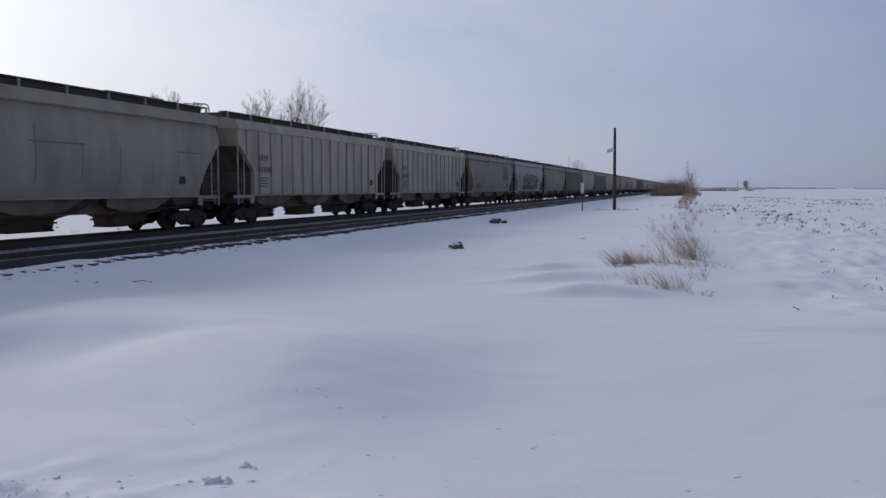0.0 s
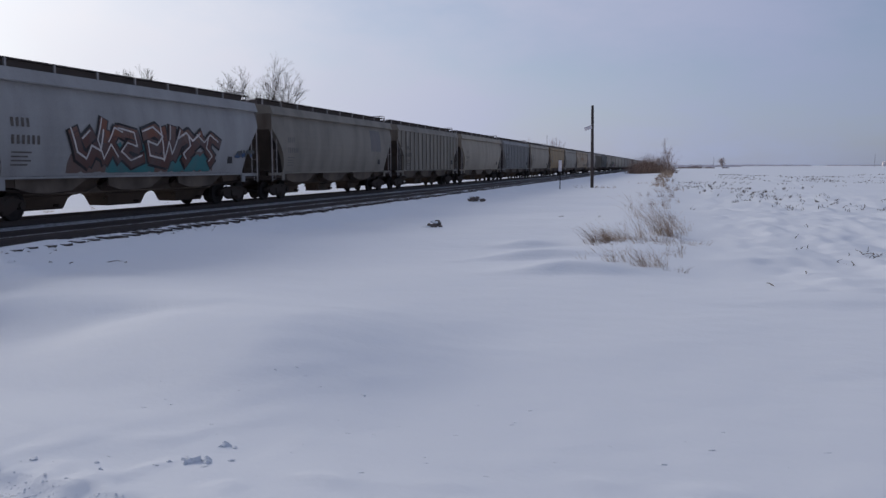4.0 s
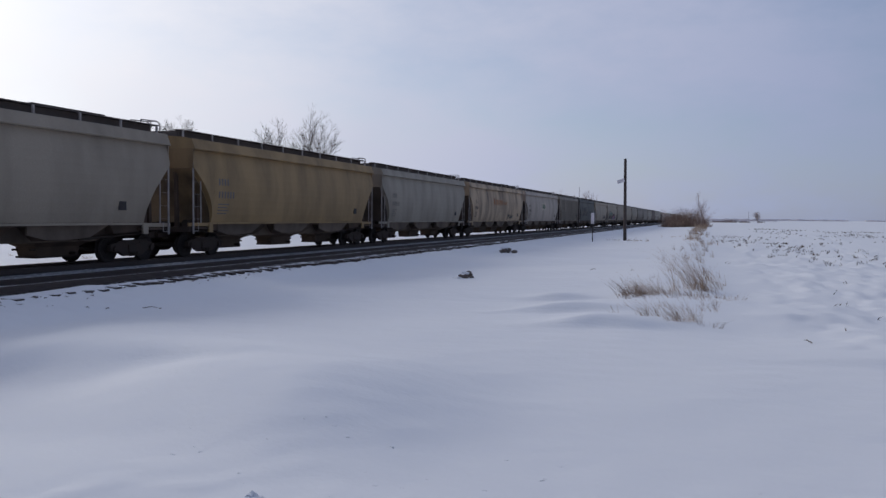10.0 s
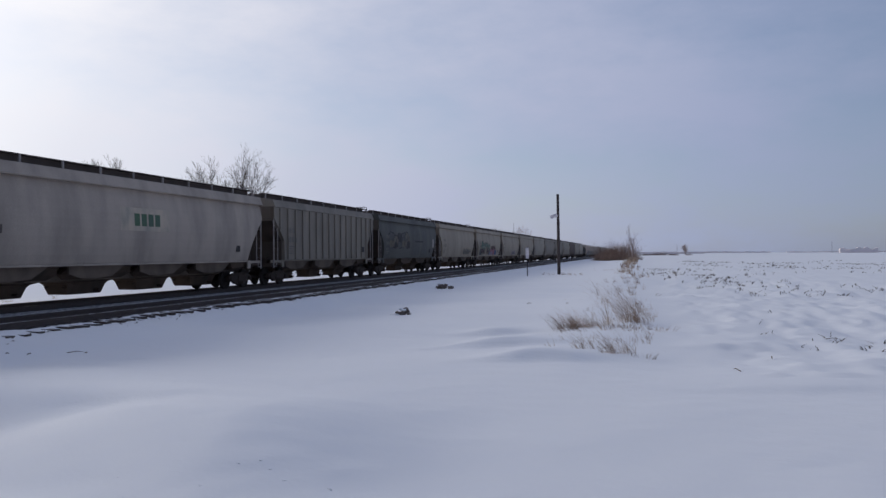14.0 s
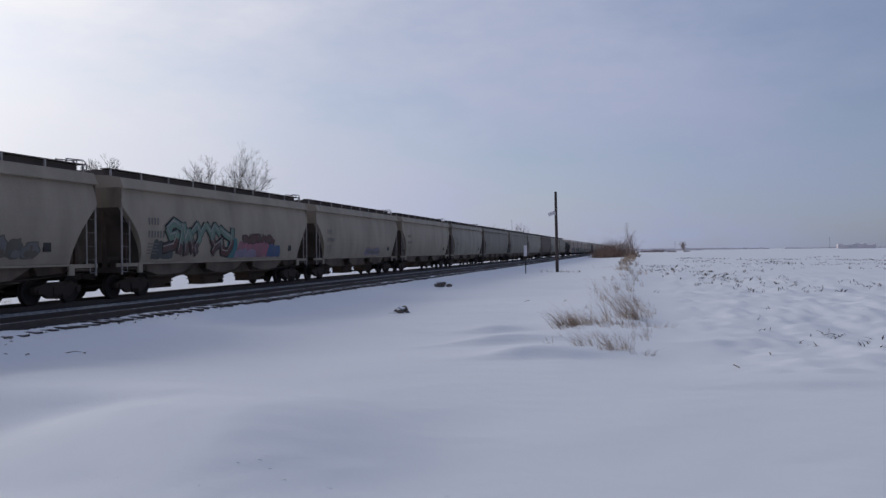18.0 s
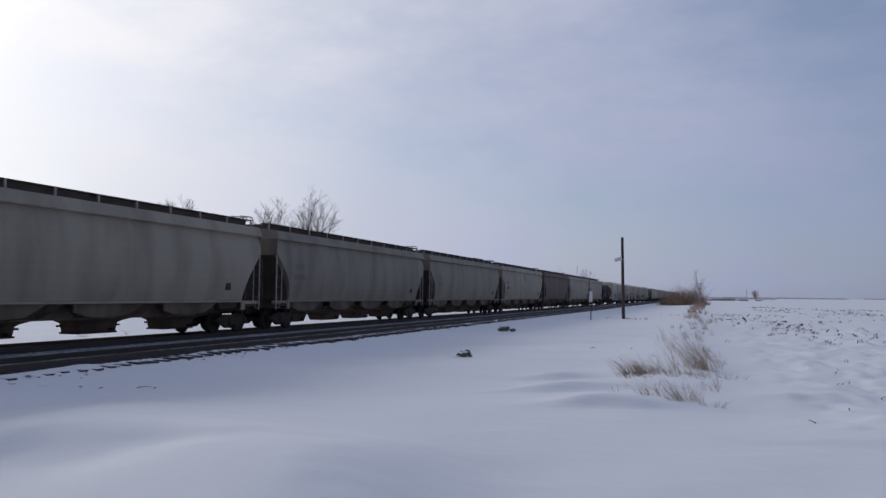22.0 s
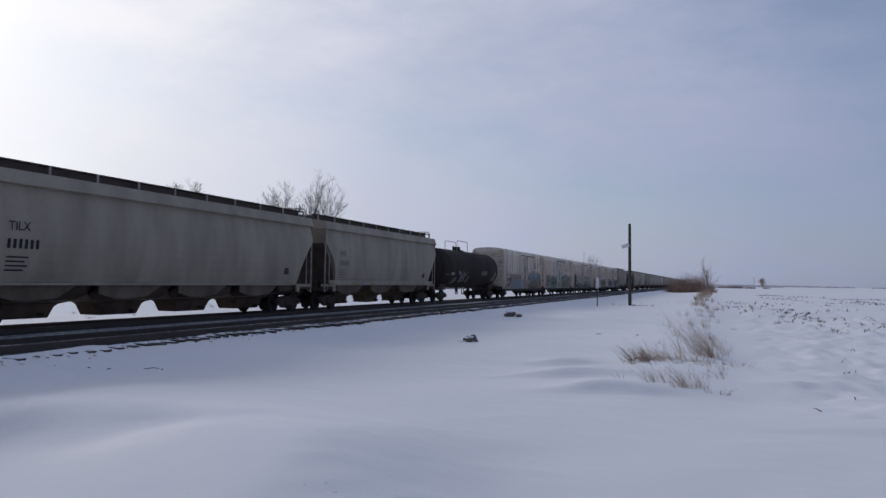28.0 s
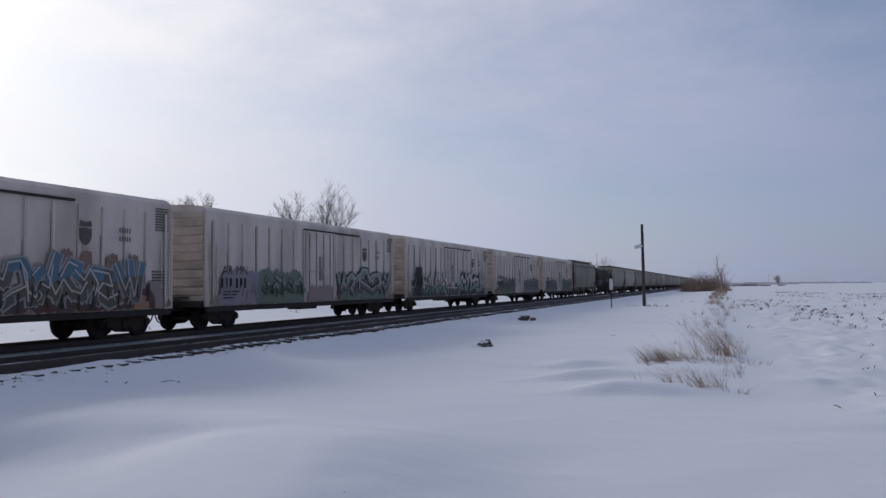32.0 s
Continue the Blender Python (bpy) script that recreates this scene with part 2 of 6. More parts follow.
RIDGES = ((-3.75, 21.6, 0.85, 0.20), (-3.0, 18.4, 1.25, 0.22), (-1.9, 15.7, 1.15, 0.20), (-9.5, 11.8, 3.0, 0.02), (-5.5, 9.4, 3.4, 0.04), (2.5, 13.0, 1.6, 0.07), (2.2, 19.0, 1.0, 0.10), (-11.5, 13.6, 1.8, 0.04))


def land(x, y):
    """Height of the snow."""
    z = -0.50
    z += 0.50 * math.exp(-(x * x + (y + 1) ** 2) / 60.0)                       # the crossing's edge, under the camera
    z += 0.36 * smooth(-11.6, -14.05, x) * smooth(-25.5, -23.4, x)             # snow banked against the roadbed
    z -= 0.03 * smooth(-13.2, -13.75, x) * smooth(-23.2, -22.4, x)
    z -= 0.09 * smooth(-14.40, -14.50, x) * smooth(-23.2, -22.4, x)
    z += 0.12 * smooth(-26, -40, x)
    z += 0.16 * math.exp(-((x + 1.2) / 1.6) ** 2) * smooth(10, 22, y)          # drift along the fence line
    z += 0.10 * smooth(0, 12, x)
    w = smooth(-13.9, -12.0, x) + smooth(-23.5, -25.0, x)
    near = abs(x) < 150 and y < 300
    z += 0.065 * math.exp(-((x + 14.17) / 0.11) ** 2) * (y < 300)              # snow heaped along the near rail
    if near and -14.6 < x < -12.6:
        z += 0.045 * noise.noise((x * 1.4, y * 0.55, 9.0)) + 0.03 * noise.noise((x * 3.0, y * 1.9, 2.0))
    if w > 0 and near:
        c, s = 0.883, 0.469
        u, v = x * c + y * s, -x * s + y * c
        z += w * 0.24 * noise.noise((u * 0.08, v * 0.17, 1.3))
        z += w * 0.035 * noise.noise((u * 0.34, v * 0.70, 7.7))
        z += w * 0.014 * noise.noise((u * 1.6, v * 3.2, 3.1))
        if x > 0.5 and y > 14:                                                 # old furrows under the snow
            z += smooth(0.5, 3, x) * (0.12 * noise.noise((x * 0.8, y * 0.30, 6.0)) + 0.07 * noise.noise((x * 2.6, y * 1.1, 8.0)) + 0.035 * noise.noise((x * 4.1, y * 2.7, 3.0)))
        if -16 < x < 6 and 6 < y < 26:
            for cx, cy, ln, amp in RIDGES:                                     # wind-cut ridges with a steep near face
                dy = y - cy - 0.12 * (x - cx) + 0.25 * noise.noise((x * 0.8, cy, 1.0))
                z += amp * math.exp(-((x - cx) / ln) ** 2) * math.exp(-(dy / (0.24 if dy < 0 else 1.5)) ** 2)
        if 5 < y < 12:                                                         # a broad hollow before a low drift
            z += w * 0.14 * math.exp(-((x + 4.4) / 2.3) ** 2) * smooth(5.7, 7.5, y) * (1 - smooth(7.6, 12, y))
        if -13 < x < 1 and 3.5 < y < 15:                                       # a low rise that runs aslant across the view
            d = y - 5.9 + 0.364 * (x + 2.6) + 0.45 * noise.noise((x * .45, y * .45, 4.0))
            z += w * 0.32 * smooth(-0.95, 0.95, d) * (1 - smooth(1.6, 6.0, d)) * smooth(-1.6, -4.2, x) * smooth(-12.5, -8.5, x)
        if -14 < x < -4 and 7 < y < 14:                                        # a shallow scoop in the snow
            d = y - 8.9 - 0.10 * (x + 8) + 0.35 * noise.noise((x * .6, y * .6, 2.0))
            z -= 0.20 * math.exp(-((d + 0.55) / (0.50 if d > -0.55 else 0.9)) ** 2) * smooth(-5.2, -7.4, x) * smooth(-13.8, -10.5, x)
        if y < 5.6 and x < 2:                                                  # churned snow by the road, and the bank a plough left
            e = y - 3.95 - (-0.21) * (x + 3.4) + 0.05 * noise.noise((x * 2.5, 0.0, 3.0))
            left = smooth(-2.3, -3.0, x) * smooth(3.15, 3.5, y)
            z -= 0.085 * smooth(0.06, -0.10, e) * left * (1 + .4 * noise.noise((x * 6, y * 6, 1)))
            z += (0.045 * noise.noise((x * 5, y * 6, 2.2)) + 0.025 * noise.noise((x * 9, y * 10, 4.2))) * math.exp(-(e / 0.14) ** 2) * left
            z += (0.06 * abs(noise.noise((x * 6.0, y * 7.0, 4.4))) + 0.03 * noise.noise((x * 13, y * 14, 2.2))) * smooth(-0.22, -0.34, e) * smooth(-2.9, -3.3, x) * smooth(3.15, 3.5, y)
            z += 0.035 * max(0, noise.noise((x * 2.3, y * 3.8, 5.5)) - 0.15) * smooth(5.6, 4.8, y) * smooth(3.15, 3.5, y) * 2.0
    return z


def span(stops):
    """Grid lines: (from, to, step) laid end to end."""
    out = []
    for a, b, s in stops:
        n = max(1, round((b - a) / s))
        out += [a + (b - a) * k / n for k in range(n)]
    return out + [stops[-1][1]]


def make_ground():
    xs = span([(-3000, -400, 400), (-400, -100, 40), (-100, -30, 5), (-30, -15, 0.5), (-15, -4.8, 0.14), (-4.8, -2.4, 0.06), (-2.4, 14, 0.16), (14, 24, 0.4), (24, 60, 2), (60, 400, 34), (400, 3000, 400)])
    ys = span([(-600, -60, 90), (-60, -6, 6), (-6, 2, 0.8), (2, 3.4, 0.2), (3.4, 4.6, 0.05), (4.6, 6, 0.09), (6, 26, 0.14), (26, 45, 0.25), (45, 64, 0.5), (64, 140, 2.5), (140, 400, 10), (400, 4200, 380)])
    verts = [(x, y, land(x, y)) for y in ys for x in xs]
    w = len(xs)
    faces = [(j * w + i, j * w + i + 1, (j + 1) * w + i + 1, (j + 1) * w + i) for j in range(len(ys) - 1) for i in range(w - 1)]
    me = bpy.data.meshes.new("ground")
    me.from_pydata(verts, [], faces)
    for p in me.polygons:
        p.use_smooth = True
    tagged(put("ground", me, SNOW), "wind-packed snow in low drifts over flat farmland", "snow", kind="structure")


make_ground()


def make_ballast():
    verts, faces = [], []
    prof = [(-24.2, -0.62), (-22.2, -0.17), (-21.0, -0.12), (-18.0, -0.12), (-17.3, -0.16), (-16.7, -0.12), (-16.0, -0.095), (-14.56, -0.095), (-14.50, -0.12), (-14.44, -0.24), (-13.7, -0.45)]
    ys = span([(-60, 10, 2), (10, 70, 0.5), (70, 200, 2), (200, 1200, 50)])
    for y in ys:
        for k, (x, z) in enumerate(prof):
            e = 0.05 * noise.noise((x * 0.9, y * 0.8, 2.0)) if 0 < k < 9 else 0
            dx = 0.10 * noise.noise((k * 3.1, y * 0.6, 5.0)) if k == 9 else 0
            verts.append((x + dx, y, z + e * 0.35))
    n = len(prof)
    for j in range(len(ys) - 1):
        for k in range(n - 1):
            faces.append((j * n + k, j * n + k + 1, (j + 1) * n + k + 1, (j + 1) * n + k))
    me = bpy.data.meshes.new("ballast")
    me.from_pydata(verts, [], faces)
    tagged(put("ballast", me, BALLAST), "dark stone ballast dusted with blown snow", "ballast", kind="structure")


make_ballast()


def make_rails():
    for c in (TRACK_1, TRACK_2):
        for s in (-1, 1):
            bm = bmesh.new()
            x = c + s * 0.755
            w = [(-0.07, -0.17), (0.07, -0.17), (0.07, -0.15), (0.012, -0.125), (0.012, -0.045), (0.037, -0.035), (0.037, 0.0), (-0.037, 0.0), (-0.037, -0.035), (-0.012, -0.045), (-0.012, -0.125), (-0.07, -0.15)]
            a = [bm.verts.new((x + p, -60, RAIL_TOP + q)) for p, q in w]
            b = [bm.verts.new((x + p, 1200, RAIL_TOP + q)) for p, q in w]
            for k in range(12):
                bm.faces.new((a[k], a[(k + 1) % 12], b[(k + 1) % 12], b[k]))
            tagged(part("rail", bm, RAIL, None), "brown steel rail with a worn head", "rail", "rails", "structure")


make_rails()


def make_ties():
    """Ties under both tracks, their ends sticking out of the snow along the near one."""
    tie = bmesh.new()
    box(tie, 0, 0, 0, 2.62, 0.22, 0.18)
    bmesh.ops.bevel(tie, geom=tie.edges[:], offset=0.012, segments=1, affect="EDGES")
    me = to_mesh("tie", tie)
    bed = new("track_bed")
    tagged(bed, "row of dark creosoted ties half buried in snow", "ties", kind="structure")
    rng = random.Random(2)
    far = bmesh.new()
    for c in (TRACK_1, TRACK_2):
        k, y = 0, 8.0
        while y < 260:
            x, r = c + rng.gauss(0.03, .05), rng.gauss(0, 1.2)
            z = -0.225 if c == TRACK_1 else -0.192
            z += rng.gauss(0, .010) - 0.05 * max(0.0, noise.noise((y * 0.30, 1.0, 5.0))) - (-0.008 + 0.06 * smooth(18.5, 15.5, y) if c == TRACK_2 else 0.02)
            if c == TRACK_2 and y < 160:
                put("tie", me, TIE, bed, pose(x + 0.20, y, z - 0.006, 0, 0, r))
            else:
                box(far, x, y, z, 2.62, 0.22, 0.18)
            y += 0.51 + rng.gauss(0, .012)
            k += 1
    tagged(part("far_ties", far, TIE, bed), kind="stuff")


def make_track_snow():
    """Snow packed between the rails of the near track, with bare gaps."""
    verts, faces = [], []
    ys = span([(-20, 80, 0.35), (80, 260, 3)])
    prof = [(-15.72, -0.16), (-15.45, -0.10), (-15.0, -0.06), (-14.72, -0.03), (-14.56, -0.02), (-14.51, -0.14)]
    for y in ys:
        g = 0.10 + 0.9 * noise.noise((0.4, y * 0.16, 3.0)) + 0.3 * noise.noise((1.4, y * 0.9, 3.0))
        g = min(1.0, max(0.0, g))
        for x, z in prof:
            verts.append((x, y, -0.20 + (z + 0.20) * g + 0.012 * noise.noise((x * 4, y * 3, 0))))
    n = len(prof)
    faces = [(j * n + k, j * n + k + 1, (j + 1) * n + k + 1, (j + 1) * n + k) for j in range(len(ys) - 1) for k in range(n - 1)]
    me = bpy.data.meshes.new("track_snow")
    me.from_pydata(verts, [], faces)
    for p in me.polygons:
        p.use_smooth = True
    tagged(put("track_snow", me, SNOW), "snow packed between the rails of the empty track", "snow", kind="structure")


make_track_snow()


# ---- the train ----
CARS = []            # (thing, place of its centre along the track at 0 s)
WHEELSETS = []
MESH = {}


def kept(key, make, smooth_=False):
    if key not in MESH:
        bm = bmesh.new()
        make(bm)
        MESH[key] = to_mesh(key[0] if isinstance(key, tuple) else key, bm, smooth_)
    return MESH[key]


def wheelset_mesh(bm):
    for s in (-1, 1):
        prof = [(0.66, 0.11), (0.665, 0.40), (0.675, 0.475), (0.70, 0.482), (0.715, 0.457), (0.80, 0.450), (0.805, 0.38), (0.775, 0.34), (0.765, 0.17), (0.80, 0.13), (0.95, 0.075), (1.06, 0.075)]
        b2 = bmesh.new()
        lathe(b2, prof, 24)
        for v in b2.verts:
            v.co.x *= s
        tmp = bpy.data.meshes.new("t")
        b2.to_mesh(tmp)
        b2.free()
        bm.from_mesh(tmp)
        bpy.data.meshes.remove(tmp)
    rod(bm, (-0.68, 0, 0), (0.68, 0, 0), 0.085, seg=10)
    for s in (-1, 1):                                 # bolts of the bearing caps
        for k in range(3):
            a = k * math.tau / 3
            rod(bm, (s * 1.055, 0.045 * math.cos(a), 0.045 * math.sin(a)), (s * 1.08, 0.045 * math.cos(a), 0.045 * math.sin(a)), 0.018, seg=6)


def side_frame_mesh(bm):
    top = [(-1.08, 0.42), (-1.08, 0.58), (-0.93, 0.63), (-0.50, 0.74), (0.50, 0.74), (0.93, 0.63), (1.08, 0.58), (1.08, 0.42), (0.98, 0.37), (0.76, 0.40), (0.52, 0.26), (0.38, 0.20), (-0.38, 0.20), (-0.52, 0.26), (-0.76, 0.40), (-0.98, 0.37)]
    prism(bm, top, -0.08, 0.08)
    for s in (-1, 1):
        rod(bm, (-0.02, s * 0.89, 0.457), (0.15, s * 0.89, 0.457), 0.115, 0.10, 12)
        prism(bm, [(s * 0.62, 0.72), (s * 0.30, 0.62), (s * 0.30, 0.66), (s * 0.62, 0.76)], 0.06, 0.11)
    box(bm, 0.02, 0, 0.44, 0.20, 0.5, 0.26)


def spring_mesh(bm):
    """One coil: a stack of turns with waists between them."""
    prof = [(0.168 + j * 0.032 + d, r) for j in range(5) for d, r in ((0, 0.052), (0.006, 0.066), (0.016, 0.066), (0.024, 0.046))]
    rings = [[bm.verts.new((r * math.cos(k * math.tau / 8), r * math.sin(k * math.tau / 8), z)) for k in range(8)] for z, r in prof]
    for p, q in zip(rings, rings[1:]):
        for k in range(8):
            bm.faces.new((p[k], p[(k + 1) % 8], q[(k + 1) % 8], q[k]))


def bolster_mesh(bm):
    box(bm, 0, 0, 0.56, 2.0, 0.42, 0.24)
    box(bm, 0, 0, 0.72, 0.7, 0.7, 0.12)
    for s in (-1, 1):
        box(bm, 0, s * 0.42, 0.42, 1.5, 0.07, 0.16)


def truck(car, y, full=True):
    t = put("truck", kept("bolster", bolster_mesh), STEEL, car, pose(0, y, 0), "black cast-steel truck with roller bearings")
    for s in (-1, 1):
        put("side_frame", kept("side_frame", side_frame_mesh), STEEL, t, pose(s * 1.0, 0, 0, 0, 0, 0 if s > 0 else 180))
        if full:
            for k in (-1, 0, 1):
                put("spring", kept("spring", spring_mesh), STEEL, t, pose(s * 1.10, k * 0.15, 0.02))
    for s in (-1, 1):
        w = put("wheelset", kept("wheelset", wheelset_mesh, False), WHEEL, t)
        w.matrix_parent_inverse = pose(0, s * 0.89, 0.457)
        WHEELSETS.append(w)


def ladder_mesh(h, w=0.36):
    def make(bm):
        for y in (0, w):
            box(bm, 0, y, h / 2, 0.03, 0.028 if y else 0.034, h)
        n = int(h / 0.38)
        for k in range(n):
            z = 0.15 + k * (h - 0.25) / (n - 1)
            rod(bm, (0.01, 0, z), (0.01, w, z), 0.008, seg=5, caps=False)
    return make


def corner_ladder(e, h):
    """A tall corner post and a shorter stile, with thin rungs between them."""
    def make(bm):
        box(bm, 0, 0, h / 2, 0.045, 0.05, h)
        box(bm, 0, -e * 0.46, 0.40 + 0.84, 0.035, 0.035, 1.68)
        for k in range(4):
            z = 0.55 + k * 0.46
            rod(bm, (0.01, 0, z), (0.01, -e * 0.46, z), 0.0045, seg=5, caps=False)
        rod(bm, (0.01, 0.0, 0.10), (0.01, -e * 0.30, 0.10), 0.012, seg=5)
        rod(bm, (0.01, -e * 0.30, 0.10), (0.01, -e * 0.30, 0.42), 0.012, seg=5)
    return make


def coupler_mesh(bm):
    box(bm, 0, -0.35, 0, 0.16, 0.55, 0.18)
    prism(bm, [(-0.12, -0.14), (0.16, -0.14), (0.20, 0.0), (0.16, 0.14), (-0.12, 0.14)], -0.16, 0.13)
    rod(bm, (0.13, 0.05, -0.14), (0.13, 0.05, 0.14), 0.06, seg=8)


def hose_mesh(bm):
    pts = [(0.35, 0.0, 0.85), (0.34, 0.10, 0.62), (0.30, 0.24, 0.44), (0.24, 0.42, 0.36)]
    for a, b in zip(pts, pts[1:]):
        rod(bm, a, b, 0.026, seg=6)


CUT = 1.22           # how far the side sheets stop short of the car's ends
SILL = 1.32


def side_at(kind, z, top):
    """Half the body's width at a height."""
    if kind == "ribbed":
        return 1.54
    t = (z - SILL) / (top - 0.75 - SILL)
    return 1.37 + 0.22 * math.sin(min(1, max(0, t)) * math.pi * 0.92 + 0.10) ** 0.8


BELL = ((0, 3.34), (.15, 3.17), (.3, 3.01), (.45, 2.84), (.6, 2.66), (.75, 2.46), (.88, 2.25), (.98, 2.04), (1.05, 1.86), (1.10, 1.68), (1.12, 1.55))


def cut_edge(kind, i):
    """Height of the side sheet's lower edge, i metres in from the body's end."""
    if i >= CUT:
        return SILL
    if kind == "ribbed":
        return 3.46 - 1.16 * i / CUT
    i = max(0.0, i) * 1.12 / CUT
    for (a, p), (b, q) in zip(BELL, BELL[1:]):
        if i <= b + 1e-6:
            return p + (q - p) * (i - a) / (b - a)


def body_loft(kind, L, top):
    """A hopper's body: sides, roof and the cut-in ends, the side sheets ending in a curve or a straight slope."""
    yb = L / 2 - 0.70

    def under(y):
        return cut_edge(kind, yb - abs(y))

    def make(bm):
        ys = [-yb + d * CUT / 1.12 for d in (0, .02, .08, .15, .3, .45, .6, .75, .88, .98, 1.05, 1.10, 1.119, 1.121)]
        mid = [-yb + CUT + .02 + (2 * yb - 2 * CUT - .04) * k / 12 for k in range(13)]
        ys = ys + mid + [-y for y in reversed(ys)]
        rings = []
        for y in ys:
            zb, zt = under(y), top - 0.75
            side = [(side_at(kind, zb + (zt - zb) * k / 9, top), zb + (zt - zb) * k / 9) for k in range(10)]
            side += [(1.58, zt + 0.01), (1.60, zt + 0.05), (1.57, zt + 0.07), (1.44, top - 0.34), (0.95, top - 0.26), (0.42, top - 0.22)]
            ring = side + [(-x, z) for x, z in reversed(side)]
            rings.append([bm.verts.new((x, y, z)) for x, z in ring])
        n = len(rings[0])
        for a, b in zip(rings, rings[1:]):
            for k in range(n):
                bm.faces.new((a[k], a[(k + 1) % n], b[(k + 1) % n], b[k]))
        bm.faces.new(rings[0][::-1])
        bm.faces.new(rings[-1])
    return make


def hopper(kind, L, paint, at, bays=3, top=4.76, full=True, label="", trim=None, extra=0, skirt=0.09, fill=1.0, peak=False):
    """A covered hopper car, L metres from coupler to coupler."""
    car = new("hopper_car")
    tagged(car, label, "hopper car", "cars of the freight train")
    trim = trim or PALE
    yb = L / 2 - 0.70
    key = (kind, round(L, 2), top)
    put("body", kept(("body",) + key, body_loft(kind, L, top)), paint, car)
    grimy = END_OF[paint]
    for e in (-1, 1):
        def slope(bm, e=e):                                  # the overhanging end sheet, from the top of the end down to the sill
            steps = [(CUT * k / 10 * .999, cut_edge(kind, CUT * k / 10 * .999)) for k in range(11)] + [(CUT, SILL - 0.10)]
            prism(bm, [(e * (yb - i + 0.02), p - 0.02) for i, p in steps] + [(e * (yb - i - 0.05), p + 0.03) for i, p in reversed(steps)], -1.36, 1.36)

        def sheet(bm, e=e):
            prism(bm, [(e * (yb + 0.006), 3.36), (e * (yb + 0.006), top - 0.70), (e * (yb - 0.03), top - 0.70), (e * (yb - 0.03), 3.36)], -1.50, 1.50)
            box(bm, 0, e * (yb + 0.02), 3.38, 3.0, 0.05, 0.10)

        def strut(bm, e=e):
            prism(bm, [(e * (yb - 0.16), 1.1), (e * (yb - 0.10), 3.3), (e * (yb - 0.22), 3.3), (e * (yb - 0.30), 1.1)], -0.06, 0.06)

        def web(bm, e=e):                                    # side stiffener between platform and slope
            prism(bm, [(e * (yb - 0.62), 1.12), (e * (yb - 0.62), 2.40), (e * (yb - 0.72), 2.34), (e * (yb - 0.72), 1.12)], -0.05, 0.05)

        def shear(bm, e=e):
            box(bm, 0, e * (yb - 0.70), 1.10, 2.86, 1.35, 0.06)
        # grime, darkened further to stand for the shade deep under the end
        put("slope_sheet", kept(("slope_sheet", e, kind, round(L, 2)), slope), SHADED_RUST_OF[paint], car, None, "grimy sloping end sheet")
        put("end_sheet", kept(("end_sheet", e, round(L, 2), top), sheet), grimy, car, None, "dirty upper end sheet")
        put("end_platform", kept(("end_platform", e, round(L, 2)), shear), CHUTE, car)
        for x in (-0.62, 0.62):
            put("end_strut", kept(("end_strut", e, round(L, 2)), strut), CHUTE, car, pose(x, 0, 0))
        for x in (-1.18, 1.18):
            put("end_web", kept(("end_web", e, round(L, 2)), web), CHUTE, car, pose(x, 0, 0))

        def sill(bm, e=e):
            box(bm, 0, e * (L / 2 - 1.20), 1.24, 0.08, 1.3, 0.13)
            box(bm, 0.03, e * (L / 2 - 1.88), 1.12, 0.07, 0.26, 0.36)
        for s in (-1, 1):
            put("end_sill", kept(("end_sill", e, round(L, 2)), sill), paint, car, pose(s * 1.40, 0, 0))

        def beam(bm, e=e):
            box(bm, 0, e * (L / 2 - 0.62), 1.06, 2.9, 0.14, 0.20)
            box(bm, 0, e * (L / 2 - 1.6), 0.92, 0.5, 2.6, 0.34)
        put("draft_sill", kept(("draft_sill", e, round(L, 2)), beam), STEEL, car)

        def gear(bm, e=e):                                   # brake cylinder, levers and pipes over the truck
            rod(bm, (0.55, e * (L / 2 - 1.5), 1.25), (0.55, e * (L / 2 - 2.3), 1.25), 0.17, seg=12)
            rod(bm, (-0.5, e * (L / 2 - 1.3), 1.2), (-0.5, e * (L / 2 - 2.4), 1.2), 0.14, seg=10)
            rod(bm, (1.15, e * (L / 2 - 0.9), 1.0), (1.15, e * (L / 2 - 4.6), 0.80), 0.03, seg=6)
            box(bm, 0.9, e * (L / 2 - 2.9), 1.12, 0.5, 0.55, 0.30)
        put("brake_gear", kept(("brake_gear", e, round(L, 2)), gear), STEEL, car)
        put("coupler", kept("coupler", coupler_mesh), STEEL, car, pose(0, e * (L / 2 - 0.1), 0.87, 0, 0, 0 if e > 0 else 180))
        put("air_hose", kept("air_hose", hose_mesh), DARK, car, pose(0, e * (L / 2 - 0.45), 0, 0, 0, 0 if e > 0 else 180))
        for s in (-1, 1):
            # paler than the body: the sun's edge light is put into the ladder's colour
            put("ladder", kept(("ladder", e, top), corner_ladder(e, 2.62)), trim, car, pose(s * 1.49, e * (yb - 0.02), 0.90))
        truck(car, e * (L / 2 - 2.05), full)
    for s in (-1, 1):
        put("side_sill", kept(("side_sill", round(L, 2), skirt), lambda bm: box(bm, 0, 0, SILL - 0.075 + skirt / 2, 0.07, L - (3.6 if skirt < 0.1 else 2.4), skirt)), paint, car, pose(s * (1.405 if skirt < 0.1 else 1.50), 0, 0))
    # discharge bays between the trucks
    inner = L - 5.0
    pitch = inner / bays
